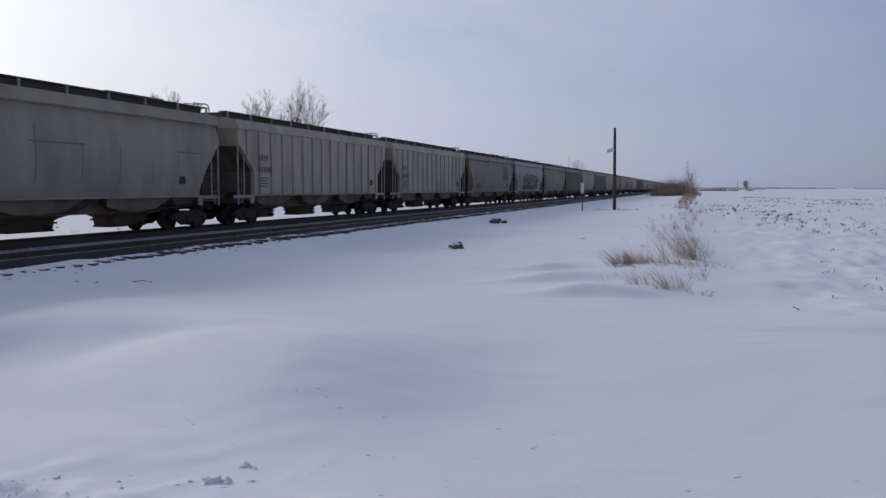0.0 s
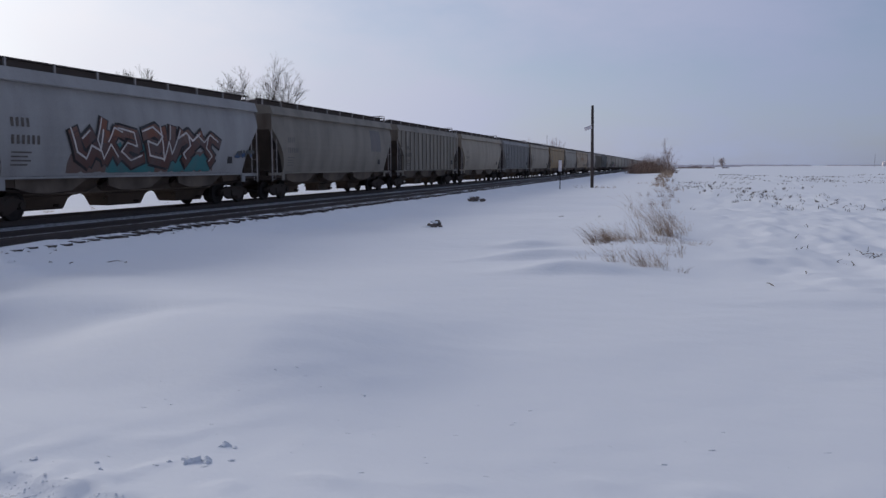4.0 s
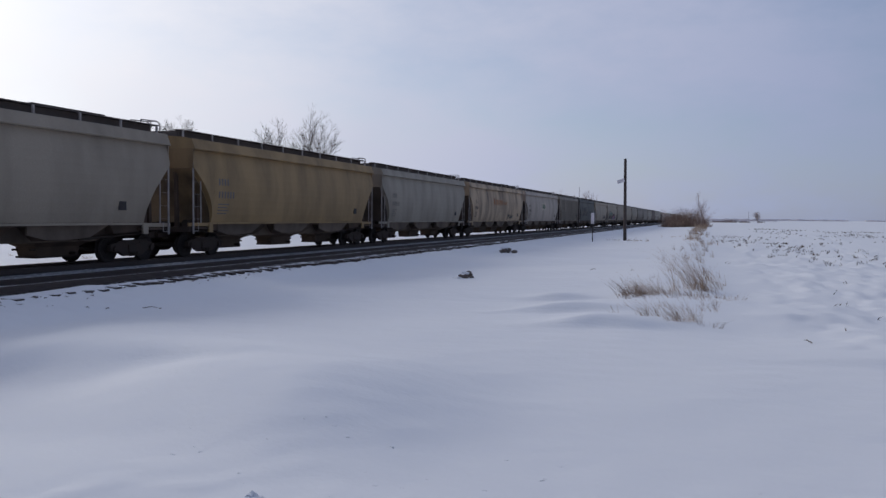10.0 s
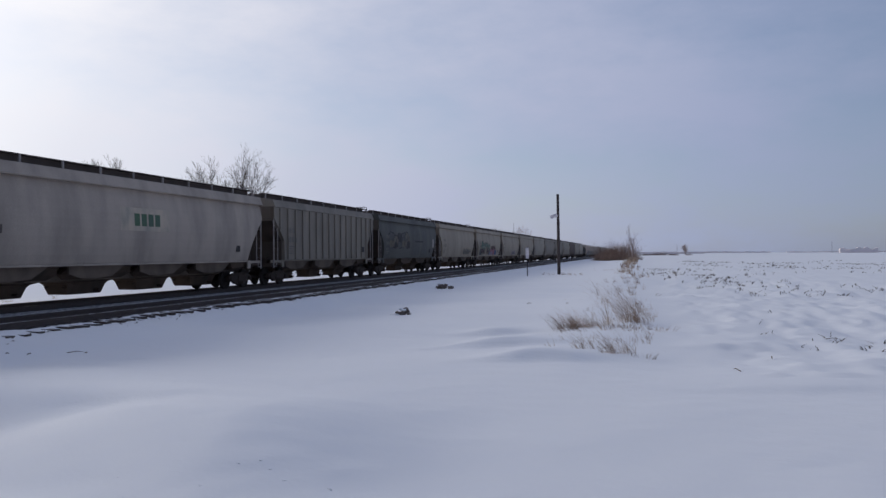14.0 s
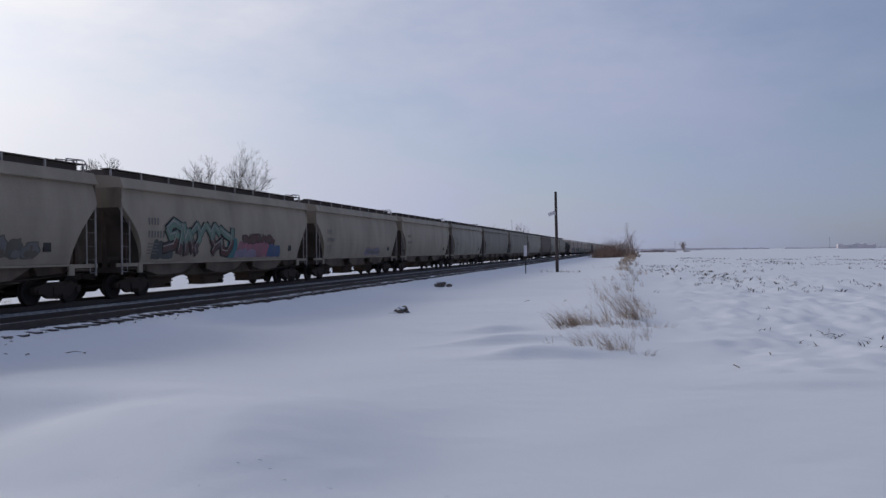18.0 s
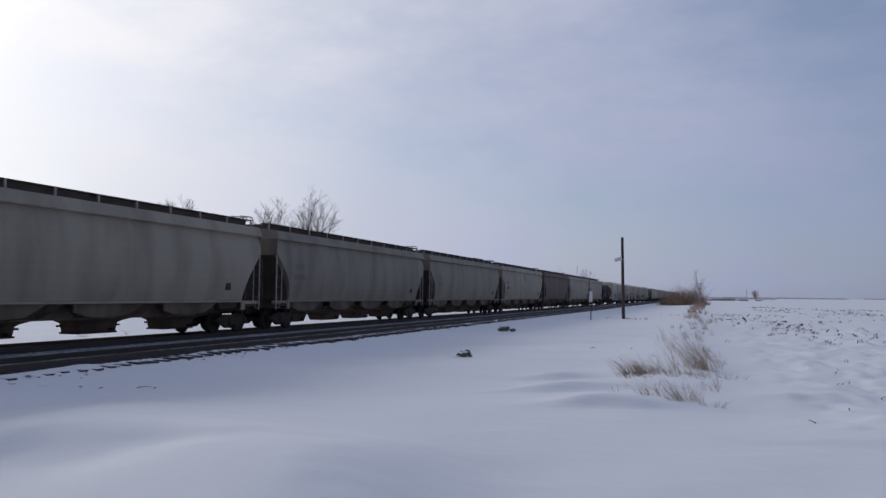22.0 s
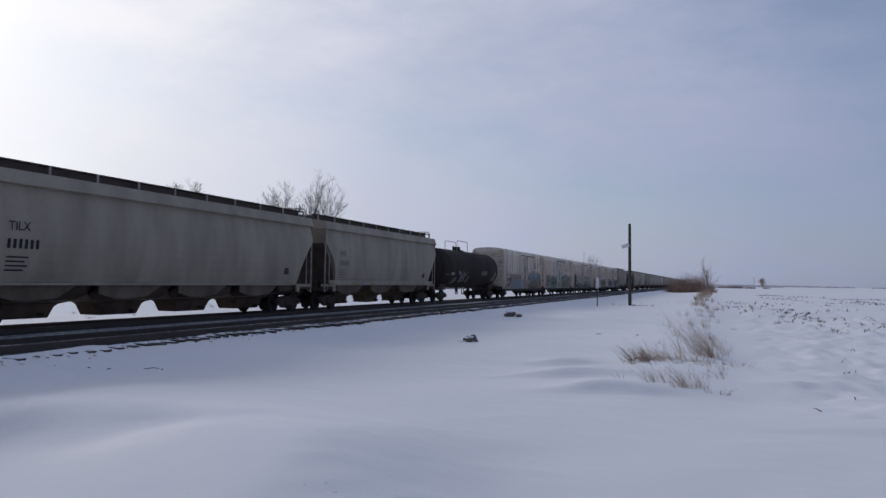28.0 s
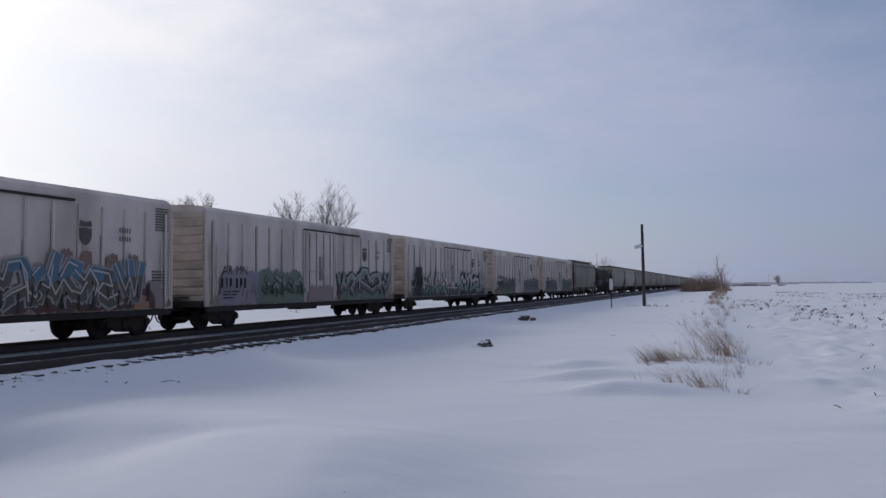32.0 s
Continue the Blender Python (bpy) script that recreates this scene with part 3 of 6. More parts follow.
    for b in range(bays):
        y = (b - (bays - 1) / 2) * pitch

        def bay(bm):
            w = pitch * 0.5
            ring = []
            q = w / 2.1
            for z, hy, hx in ((1.30, w, 1.28), (1.16, w * 0.86, 1.02), (0.97, (1.26 if peak else 1.62) * q * fill, 0.80 if peak else 0.95), (0.76 if not peak else 0.70, (1.06 if peak else 1.34) * q * fill, 0.56 if peak else 0.72), (0.66, 1.00 * q * fill, 0.50), (0.58, 0.86 * q * fill, 0.40 * fill), (0.26, 0.78 * q * fill, 0.38)):
                ring.append([bm.verts.new((a * hx, c * hy, z)) for a, c in ((-1, -1), (1, -1), (1, 1), (-1, 1))])
            for p, q in zip(ring, ring[1:]):
                for k in range(4):
                    bm.faces.new((p[k], p[(k + 1) % 4], q[(k + 1) % 4], q[k]))
            bm.faces.new(ring[0][::-1])
            bm.faces.new(ring[-1])

        def plate(bm):
            w = pitch * 0.5
            prism(bm, [(-0.97 * w, 1.29), (0.60 * w, 1.29), (0.16 * w, 0.86), (-0.30 * w, 0.80), (-0.66 * w, 0.82), (-0.97 * w, 0.98)], -0.03, 0.03)

        def gate(bm):
            box(bm, 0, 0, 0.27, 0.80, 1.75, 0.06)
            for x in (-0.34, 0.34):
                box(bm, x, 0, 0.50, 0.05, 2.10, 0.06)
            rod(bm, (0.35, 0.50, 0.36), (0.62, 0.50, 0.36), 0.05, seg=8)
        put("bay", kept(("bay", round(pitch, 2), fill, peak), bay), GRIME, car, pose(0, y, 0), "grimy sloping discharge bay")
        if full:
            for s in (-1, 1):
                put("bay_plate", kept(("bay_plate", round(pitch, 2)), plate), GRIME if paint in (SOOT, BROWN) else DUSTY, car, pose(s * 1.25, y, 0), "dusty side plate of a bay")
        put("gate", kept(("gate", round(pitch, 2)), gate), STEEL, car, pose(0, y, 0), "black sliding outlet gate")
    if not peak:
        for s in (-1, 1):
            put("bay_skirt", kept(("bay_skirt", round(L, 2)), lambda bm: prism(bm, [(-inner / 2 + .6, 1.29), (inner / 2 - .6, 1.29), (inner / 2 - .9, 0.73), (-inner / 2 + .9, 0.73)], -0.02, 0.02)), GRIME if paint in (SOOT, BROWN, DIM) else DUSTY, car, pose(s * 0.72, 0, 0), "dusty plate between the bays")
    # the long slope from the last bays up over the trucks
    for e in (-1, 1):
        def hang(bm, e=e):
            a = inner / 2
            prism(bm, [(e * (a - 0.9), 1.30), (e * (a + 0.9), 1.30), (e * (a + 0.5), 1.02), (e * (a - 0.7), 0.96)], -1.26, 1.26)
        put("end_bay", kept(("end_bay", e, round(L, 2)), hang), GRIME, car)
    # roof
    def trough(bm):
        box(bm, 0, 0, top - 0.145, 1.56, L - 1.5, 0.222)
    put("hatch_cover", kept(("hatch_cover",) + key, trough), ROOF, car, None, "long dark roof hatch cover")
    for s in (-1, 1):
        put("running_board", kept(("running_board",) + key, lambda bm: box(bm, 0, 0, top - 0.015, 0.34, L - 1.25, 0.035)), BOARD, car, pose(s * 0.86, 0, 0), "dark grating walkway along the roof")
    n = int((L - 1.6) / 1.75)
    for k in range(n + 1):
        y = -(L / 2 - 0.75) + (L - 1.5) * k / n
        for s in ((-1, 1) if full else (1,)):
            put("roof_bracket", kept(("roof_bracket", top), lambda bm: box(bm, 0, 0, top - 0.155, 0.05, 0.075, 0.25)), trim, car, pose(s * 1.03, y, 0))
    if full:
        def grab(bm):
            for dx in (0.0, -0.42):
                pts = [(-0.62, top - 0.02), (-0.60, top + 0.10), (0.20, top + 0.13), (0.34, top + 0.08), (0.40, top - 0.04), (0.40, top - 0.24)]
                for (a, b), (c, d) in zip(pts, pts[1:]):
                    rod(bm, (dx, a, b), (dx, c, d), 0.022, seg=6)
            rod(bm, (0, 0.20, top + 0.13), (-0.42, 0.20, top + 0.13), 0.02, seg=6)
            rod(bm, (0, -0.10, top - 0.12), (0, -0.10, top + 0.11), 0.02, seg=6)
        put("roof_handrail", kept(("roof_handrail", top), grab), PALE, car, pose(1.02, L / 2 - 0.95, 0), "bent pale pipe handrail")
        if extra:
            def vent(bm):
                prism(bm, [(-1.6, top - 0.02), (1.6, top - 0.02), (1.5, top + 0.13), (-1.5, top + 0.13)], -0.5, 0.5)
            put("hatch_box", kept(("hatch_box", top), vent), ROOF, car, pose(0, L / 2 - 4.2, 0), "raised dark roof hatch")
    if kind == "ribbed":
        n = max(8, round((2 * yb - 1.2) / 0.98))
        for k in range(n + 1):
            y = -(yb - 0.62) + (2 * yb - 1.24) * k / n
            i = yb - abs(y)
            zb = cut_edge(kind, i)
            for s in (-1, 1):
                put("rib", kept(("rib", round(zb, 2), top), lambda bm: prism(bm, [(-0.05, zb + 0.02), (0.05, zb + 0.02), (0.05, top - 0.75), (-0.05, top - 0.75)], 0, 0.075)), paint, car, pose(s * 1.54, y, 0, 0, 0, 0 if s > 0 else 180))
    CARS.append((car, at))
    return car


# ---- markings on the cars ----
def on_side(bm, kind, top, y, z, pts, lift):
    """A flat patch of points (dy, dz) laid on the camera's side of a car."""
    vs = []
    for dy, dz in pts:
        x = 1.60 if kind == "box" else side_at(kind, z + dz, top) + (0.085 if kind == "ribbed" else 0.0)
        vs.append(bm.verts.new((x + lift, y + dy, z + dz)))
    try:
        bm.faces.new(vs)
    except ValueError:
        pass


def bars(bm, kind, top, y, z, n, h, gap=0.0, lift=0.012):
    """n plain bars, one for each stencilled character."""
    w = h * 0.50
    for k in range(n):
        yy = y + k * (w + h * 0.24) + (gap if k >= n / 2 else 0)
        on_side(bm, kind, top, yy, z, [(0, 0), (w * .8, 0), (w * .8, h * .5), (w * .8, h), (0, h), (0, h * .5)], lift)


def lettering(car, body, y, z, h, mat, x=1.60, spacing=1.0):
    cu = bpy.data.curves.new("lettering", "FONT")
    cu.body, cu.size, cu.space_character = body, h * 1.38, spacing
    tmp = bpy.data.objects.new("lettering", cu)
    me = bpy.data.meshes.new_from_object(tmp)
    bpy.data.objects.remove(tmp)
    m = Matrix(((0, 0, 1, x), (1, 0, 0, y), (0, 1, 0, z), (0, 0, 0, 1)))
    me.materials.clear()
    put("lettering", me, mat, car, m, "stencilled reporting letters")


def stencil(car, kind, L, top, mat, letters="", big=0.26, back=2.0, z=2.75):
    """The car's reporting marks, its small data block and the dark placard."""
    y = -L / 2 + back
    bm = bmesh.new()
    if not letters:
        bars(bm, kind, top, y, z, 4, big)
    bars(bm, kind, top, y, z - big * 1.9, 6, big)
    for k in range(4):
        on_side(bm, kind, top, y, z - big * 2.9 - k * 0.12, [(0, 0), (0.75 - 0.12 * (k % 2), 0), (0.75 - 0.12 * (k % 2), 0.045), (0, 0.045)], 0.012)
    tagged(part("stencil", bm, mat, car), "worn stencilled marks", kind="stuff")
    if letters:
        lettering(car, letters, y, z, big, mat, side_at(kind, z, top) + 0.03)
    bm = bmesh.new()
    yb = L / 2 - 3.1
    x = side_at(kind, 1.9, top) + (0.085 if kind == "ribbed" else 0)
    box(bm, x, yb, 1.90, 0.03, 0.34, 0.34)
    part("placard", bm, PLACARD, car, "small dark square placard holder")


def blob(rng, w, h, n=18, wild=0.10):
    pts = []
    lean = rng.uniform(-.15, .15) * h
    for k in range(n):
        a = k * math.tau / n
        c, s = math.cos(a), math.sin(a)
        r = 1 + rng.gauss(0, wild)
        pts.append((math.copysign(abs(c) ** .75, c) * w / 2 * r + lean * s, math.copysign(abs(s) ** .75, s) * h / 2 * r))
    return pts


def graffiti(car, kind, top, y0, y1, z0, z1, seed, fills, rim, count=6):
    """Sprayed lettering-like shapes without any words: rims, fills and highlights, each colour a part."""
    rng = random.Random(seed)
    layers = {}
    w = (y1 - y0) / count
    h = z1 - z0
    for k in range(count):
        cy = y0 + (k + .5) * w + rng.uniform(-.1, .1) * w
        hh, ww = h * rng.uniform(.75, 1.05), w * rng.uniform(.95, 1.25)
        shape = blob(rng, ww, hh)
        cz = z0 + hh / 2
        layers.setdefault(rim, []).append((0.010 + k * 0.0012, cy, cz, [(a * 1.10, b * 1.06) for a, b in shape]))
        f = fills[k % len(fills)]
        layers.setdefault(f, []).append((0.022 + k * 0.0012, cy, cz, [(a * .92, b * .92) for a, b in shape]))
        g = fills[(k + 1) % len(fills)]
        layers.setdefault(g, []).append((0.034 + k * .0005, cy + rng.uniform(-.12, .12) * ww, z0 + hh * .27, blob(rng, ww * .72, hh * .42)))
        layers.setdefault(rim, []).append((0.040, cy + rng.uniform(-.1, .1) * ww, cz + rng.uniform(-.1, .25) * hh, blob(rng, ww * .16, hh * rng.uniform(.18, .38), 8)))
        a, b = rng.uniform(-.3, .1) * ww, rng.uniform(.05, .3) * hh
        layers.setdefault(rim, []).append((0.041, cy + a, cz - b, [(-.04, -.3 * hh * .6), (.04, -.3 * hh * .6), (.10, .3 * hh * .6), (.02, .3 * hh * .6)]))
    for mat, shapes in layers.items():
        bm = bmesh.new()
        for lift, cy, cz, pts in shapes:
            on_side(bm, kind, top, cy, cz, [(a, max(b, z0 - cz)) for a, b in pts], lift)
        tagged(part("graffiti", bm, mat, car), "sprayed graffiti shapes in " + mat.name.replace("spray_", "").replace("_", " "), kind="stuff")


def mass(car, top, y0, y1, z0, z1, seed, mat, bump=0.16, lift=0.010, waves=5, kind="box"):
    """One sprayed field of colour with a billowing upper edge and a ragged foot."""
    rng = random.Random(seed)
    n = max(8, int((y1 - y0) / 0.13))
    ph = rng.uniform(0, 6)
    ups, feet = [], []
    for k in range(n + 1):
        t = k / n
        edge = min(1.0, 14 * t, 14 * (1 - t)) ** .5
        ups.append(max(z0 + .05, z0 + (z1 - z0) * (.30 + .70 * edge) + bump * (.6 * abs(math.sin(ph + t * waves * math.pi + 1.3 * math.sin(9 * t + ph))) + rng.uniform(-.5, .3)) + rng.gauss(0, .03)))
        feet.append(z0 + max(0.0, rng.gauss(.0, .05)))
    bm = bmesh.new()
    for k in range(n):
        ya, yb = y0 + (y1 - y0) * k / n, y0 + (y1 - y0) * (k + 1) / n
        for q in range(4):
            f, g = q / 4, (q + 1) / 4
            on_side(bm, kind, top, 0, 0, [(ya, feet[k] + (ups[k] - feet[k]) * f), (yb, feet[k + 1] + (ups[k + 1] - feet[k + 1]) * f),
                                          (yb, feet[k + 1] + (ups[k + 1] - feet[k + 1]) * g), (ya, feet[k] + (ups[k] - feet[k]) * g)], lift)
    part("graffiti", bm, mat, car, "sprayed field of " + mat.name.replace("spray_", "").replace("_", " "))


# abstract letter-like forms: arches, spikes, hooks and bars
FORMS = ([[(0, 0), (.05, .65), (.25, .95), (.6, .9), (.75, .5), (1.1, .7)], [(.1, .35), (.5, .2), (.85, .0)]],
         [[(-.1, .75), (.3, 1), (.6, .7), (.95, 1)], [(.4, .9), (.5, .5), (.2, .2), (.35, 0)]],
         [[(0, .05), (.25, 1), (.45, .45), (.65, .8), (1.1, .1)], [(.5, .4), (.55, 0)]],
         [[(1.0, .85), (.5, 1), (.05, .75), (.3, .5), (.75, .6), (.6, .2), (-.1, .1)]],
         [[(.2, 0), (.0, .5), (.3, .95), (.55, .6), (.9, .9)], [(.45, .55), (.7, .2), (1.05, .3)]],
         [[(-.05, 1), (.15, .3), (.45, .1), (.6, .5), (.9, .35), (1.0, 1)], [(.3, .7), (.55, .95)]])


def letters(car, kind, top, y0, y1, z0, z1, seed, low, high, rim, shine=None, count=5, split=.5, fat=.24, lift=.020):
    """Bold sprayed forms with a dark rim, two-coloured fill and thin highlights; no words."""
    rng = random.Random(seed)
    layers = {}
    w = (y1 - y0) / count

    def ribbon(mat, pts, wide, up):
        fine = []
        for (a, b), (c, d) in zip(pts, pts[1:]):
            m = max(1, int(math.hypot(c - a, d - b) / .10))
            fine += [(a + (c - a) * k / m, b + (d - b) * k / m) for k in range(m)]
        fine.append(pts[-1])
        for k, ((a, b), (c, d)) in enumerate(zip(fine, fine[1:])):
            ln = math.hypot(c - a, d - b) or 1
            ny, nz = -(d - b) / ln * wide / 2, (c - a) / ln * wide / 2
            ey, ez = (c - a) / ln * wide * .22, (d - b) / ln * wide * .22
            use = mat((b + d) / 2) if callable(mat) else mat
            layers.setdefault(use, []).append((up + .0002 * (k % 7), [(a - ey + ny, b - ez + nz), (a - ey - ny, b - ez - nz), (c + ey - ny, d + ez - nz), (c + ey + ny, d + ez + nz)]))
    for k in range(count):
        form = FORMS[(seed + k * 5 + k // 3) % len(FORMS)]
        lean, hh, foot = rng.uniform(-.15, .2), (z1 - z0) * rng.uniform(.82, 1.05), z0 + (z1 - z0) * rng.uniform(0, .08)
        ww, stroke = w * rng.uniform(.95, 1.3), w * fat * rng.uniform(.8, 1.2)
        flip, over = rng.random() < .5, rng.random() < .5
        cut = z0 + (z1 - z0) * (split + rng.uniform(-.06, .06))
        for line in form:
            pts = [(y0 + (k + .08) * w + (1 - a if flip else a) * ww + lean * b * .4, foot + stroke * .6 + (1 - b if over else b) * (hh - stroke * 1.1)) for a, b in line]
            ribbon(rim, pts, stroke * 1.5, lift + .001 * k)
            ribbon(lambda z: high if z + rng.gauss(0, .05) > cut else low, pts, stroke * 1.05, lift + .012 + .001 * k)
            if shine:
                ribbon(shine, [(a - stroke * .3, b + stroke * .25) for a, b in pts], stroke * .17, lift + .024 + .001 * k)
    for mat, shapes in layers.items():
        bm = bmesh.new()
        for up, pts in shapes:
            on_side(bm, kind, top, 0, 0, pts, up)
        tagged(part("graffiti", bm, mat, car), "sprayed graffiti forms in " + mat.name.replace("spray_", "").replace("_", " "), kind="stuff")


def strokes(car, y0, y1, z0, z1, seed, mat, n, wide=0.05, lift=0.030):
    """Slanting sprayed strokes."""
    rng = random.Random(seed)
    bm = bmesh.new()
    for k in range(n):
        y = y0 + (y1 - y0) * (k + rng.uniform(.1, .9)) / n
        a, h = z0 + rng.uniform(0, .35) * (z1 - z0), (z1 - z0) * rng.uniform(.3, .65)
        lean, w, bow = rng.gauss(0, .12), wide * rng.uniform(.6, 1.3), rng.gauss(0, .09)
        pts = [(y + lean * t + bow * math.sin(t * math.pi), a + h * t) for t in (0, .25, .5, .75, 1)]
        for (p, q), (u, v) in zip(pts, pts[1:]):
            bm.faces.new([bm.verts.new((1.60 + lift + k * .0004, yy, zz)) for yy, zz in ((p - w / 2, q), (p + w / 2, q), (u + w / 2, v), (u - w / 2, v))])
    tagged(part("graffiti", bm, mat, car), "sprayed strokes in " + mat.name.replace("spray_", "").replace("_", " "), kind="stuff")


def patch(car, kind, top, y, z, w, h, mat, label, lift=0.01, n=5):
    bm = bmesh.new()
    for k in range(n):
        on_side(bm, kind, top, y, z + h * k / n, [(0, 0), (w, 0), (w, h / n), (0, h / n)], lift)
    return part("painted_panel", bm, mat, car, label)


def seams(car, kind, L, top, seed):
    """Rusty weld seams and runs down the side sheets."""
    rng = random.Random(seed)
    n = 7
    for k in range(n):
        y = -L / 2 + 2.4 + (L - 4.8) * (k + .5) / n + rng.uniform(-.05, .05)
        bm = bmesh.new()
        w, low = rng.uniform(.012, .022), rng.choice((0.0, 0.0, 0.4, 0.9))
        m = 8
        for q in range(m):
            z = SILL + 0.05 + low + (top - 0.85 - SILL - low) * q / m
            hh = (top - 0.85 - SILL - low) / m
            e = rng.uniform(-.006, .006)
            on_side(bm, kind, top, y + e, z, [(-w, 0), (w, 0), (w, hh), (-w, hh)], 0.008)
        part("seam", bm, SEAM, car, "rust-streaked weld seam")


def paint(name, base, dirt=(0.10, 0.085, 0.07), amount=0.55, scale=0.9):
    return material(name, base, 0.62, 0.0, dirt, amount, scale, 30.0, 0.05, 0.75)


GREY = paint("grey_hopper_paint", (0.306, 0.296, 0.243), amount=0.45)
LIGHT = paint("light_grey_hopper_paint", (0.405, 0.378, 0.325), (0.14, 0.12, 0.10), 0.5)
DIM = paint("dull_grey_hopper_paint", (0.236, 0.226, 0.188))
TAN = paint("tan_hopper_paint", (0.322, 0.236, 0.112), (0.10, 0.068, 0.035), 0.6)
CREAM = paint("cream_hopper_paint", (0.43, 0.352, 0.235), (0.085, 0.058, 0.045), 0.85, 1.1)
BEIGE = paint("beige_hopper_paint", (0.322, 0.298, 0.234), (0.12, 0.098, 0.075), 0.4)
BLUE_GREY = paint("blue_grey_hopper_paint", (0.315, 0.335, 0.335), (0.13, 0.12, 0.11), 0.4)
SLATE = paint("slate_grey_hopper_paint", (0.245, 0.258, 0.252), (0.11, 0.105, 0.10), 0.5)
SOOT = paint("sooty_black_paint", (0.090, 0.098, 0.088), (0.034, 0.034, 0.030), 0.9, 0.45)
BROWN = paint("brown_hopper_paint", (0.115, 0.080, 0.062), (0.032, 0.023, 0.02), 0.6)
REEFER_WHITE = paint("white_reefer_paint", (0.645, 0.620, 0.560), (0.20, 0.155, 0.11), 0.5, 0.8)
STAINED = paint("stained_reefer_end", (0.50, 0.475, 0.415), (0.20, 0.155, 0.105), 0.6, 0.9)
# rust mixed with painted-in shade of the end void; tan kept brighter, as lit
SHADED_RUST_OF = {p: paint("rusty_end_of_" + p.name, tuple((0.50 if p is TAN else 0.16) * p["base"][k] + 0.75 * (0.042, 0.030, 0.023)[k] for k in range(3)), (0.026, 0.018, 0.014), 0.80, 1.1)
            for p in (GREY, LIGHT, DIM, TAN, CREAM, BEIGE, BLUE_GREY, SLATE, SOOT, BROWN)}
END_OF = {p: paint("grimy_end_of_" + p.name, tuple(0.62 * p["base"][k] + 0.38 * (0.085, 0.055, 0.035)[k] for k in range(3)), (0.050, 0.033, 0.023), 0.80, 0.75)
          for p in (GREY, LIGHT, DIM, TAN, CREAM, BEIGE, BLUE_GREY, SLATE, SOOT, BROWN)}
TANK_BLACK = material("black_tank_paint", (0.030, 0.026, 0.023), 0.8, 0.0, (0.05, 0.042, 0.034), 0.6, 0.9, 30.0, 0.05, 0.75, 0.15)
GRIME = material("grimy_lower_plates", (0.098, 0.074, 0.054), 0.85, 0.05, (0.038, 0.029, 0.022), 0.85, 1.1, 30.0, 0.1, 0.3)
SEAM = material("rusty_seam", (0.185, 0.155, 0.125), 0.85, 0, (0.20, 0.17, 0.14), 0.8, 1.5, streak=0.5)
STAIN = material("rusty_run", (0.20, 0.150, 0.105), 0.85, 0, (0.46, 0.43, 0.37), 0.9, 2.2, streak=0.8)
YELLOW = material("faded_yellow", (0.32, 0.24, 0.07), 0.7, 0, (0.18, 0.15, 0.10), 0.8, 4.0)
DUSTY = material("dusty_bay_plate", (0.160, 0.134, 0.104), 0.85, 0.0, (0.06, 0.046, 0.035), 0.85, 0.9, 30.0, 0.1, 0.3)
GRILLE = material("grey_grille", (0.17, 0.165, 0.155), 0.7, 0, (0.09, 0.08, 0.07), 0.6, 3.0)
PLACARD = material("dark_placard", (0.045, 0.042, 0.042), 0.8)
MARK = material("faded_black_stencil", (0.10, 0.088, 0.078), 0.8, 0, (0.18, 0.165, 0.145), 0.6, 6.0)
INK = material("black_stencil", (0.022, 0.022, 0.024), 0.8)
GHOST = material("faded_stencil", (0.155, 0.148, 0.138), 0.8, 0, (0.21, 0.2, 0.185), 0.8, 5.0)
SPRAY = {n: material("spray_" + n, c, 0.75, 0, tuple(q * 0.4 + 0.08 for q in c), 0.85, 1.7, streak=0.5) for n, c in {
    "maroon": (0.115, 0.060, 0.050), "dark_outline": (0.028, 0.024, 0.024), "rust": (0.19, 0.085, 0.055), "teal": (0.05, 0.20, 0.21), "sky_blue": (0.10, 0.21, 0.30),
    "mint": (0.15, 0.25, 0.19), "pink": (0.33, 0.14, 0.18), "violet": (0.25, 0.22, 0.30), "white": (0.33, 0.33, 0.32), "blue": (0.06, 0.11, 0.22), "olive": (0.13, 0.12, 0.09),
    "green": (0.075, 0.15, 0.09), "grey": (0.18, 0.175, 0.17), "orange": (0.36, 0.15, 0.04), "brown": (0.16, 0.105, 0.085), "slate": (0.080, 0.088, 0.082), "ochre": (0.30, 0.17, 0.10), "cream": (0.50, 0.47, 0.38), "bright_white": (0.62, 0.61, 0.58), "pink_brown": (0.30, 0.22, 0.20)}.items()}

WASHED = {}
for n, m in SPRAY.items():                                    # the same sprays, faded and dusty over white paint
    c = m["base"]
    c = tuple(0.70 * c[k] + 0.30 * (0.36, 0.345, 0.31)[k] for k in range(3))
    WASHED[n] = material("spray_faded_" + n, c, 0.75, 0, tuple(q * 0.6 + 0.10 for q in c), 0.85, 1.4, streak=0.5)

# where each pair of cars meets along the track at 0 s
JOINTS = [10.20, 28.23, 45.96, 63.61, 81.62, 98.59, 116.51, 133.74, 152.15, 170.07, 187.88, 205.93, 224.10, 245.07, 265.67, 282.79, 300.91,
          318.81, 336.94, 354.53, 372.42, 390.23, 411.05, 432.00, 452.70, 471.56, 492.34, 510.22, 527.80, 546.85, 566.30, 585.40, 604.50, 623.10, 641.70, 658.90]
for k in range(22):
    JOINTS.append(JOINTS[-1] + 18.3)
SPEED = 16.348       # metres a second, towards the camera

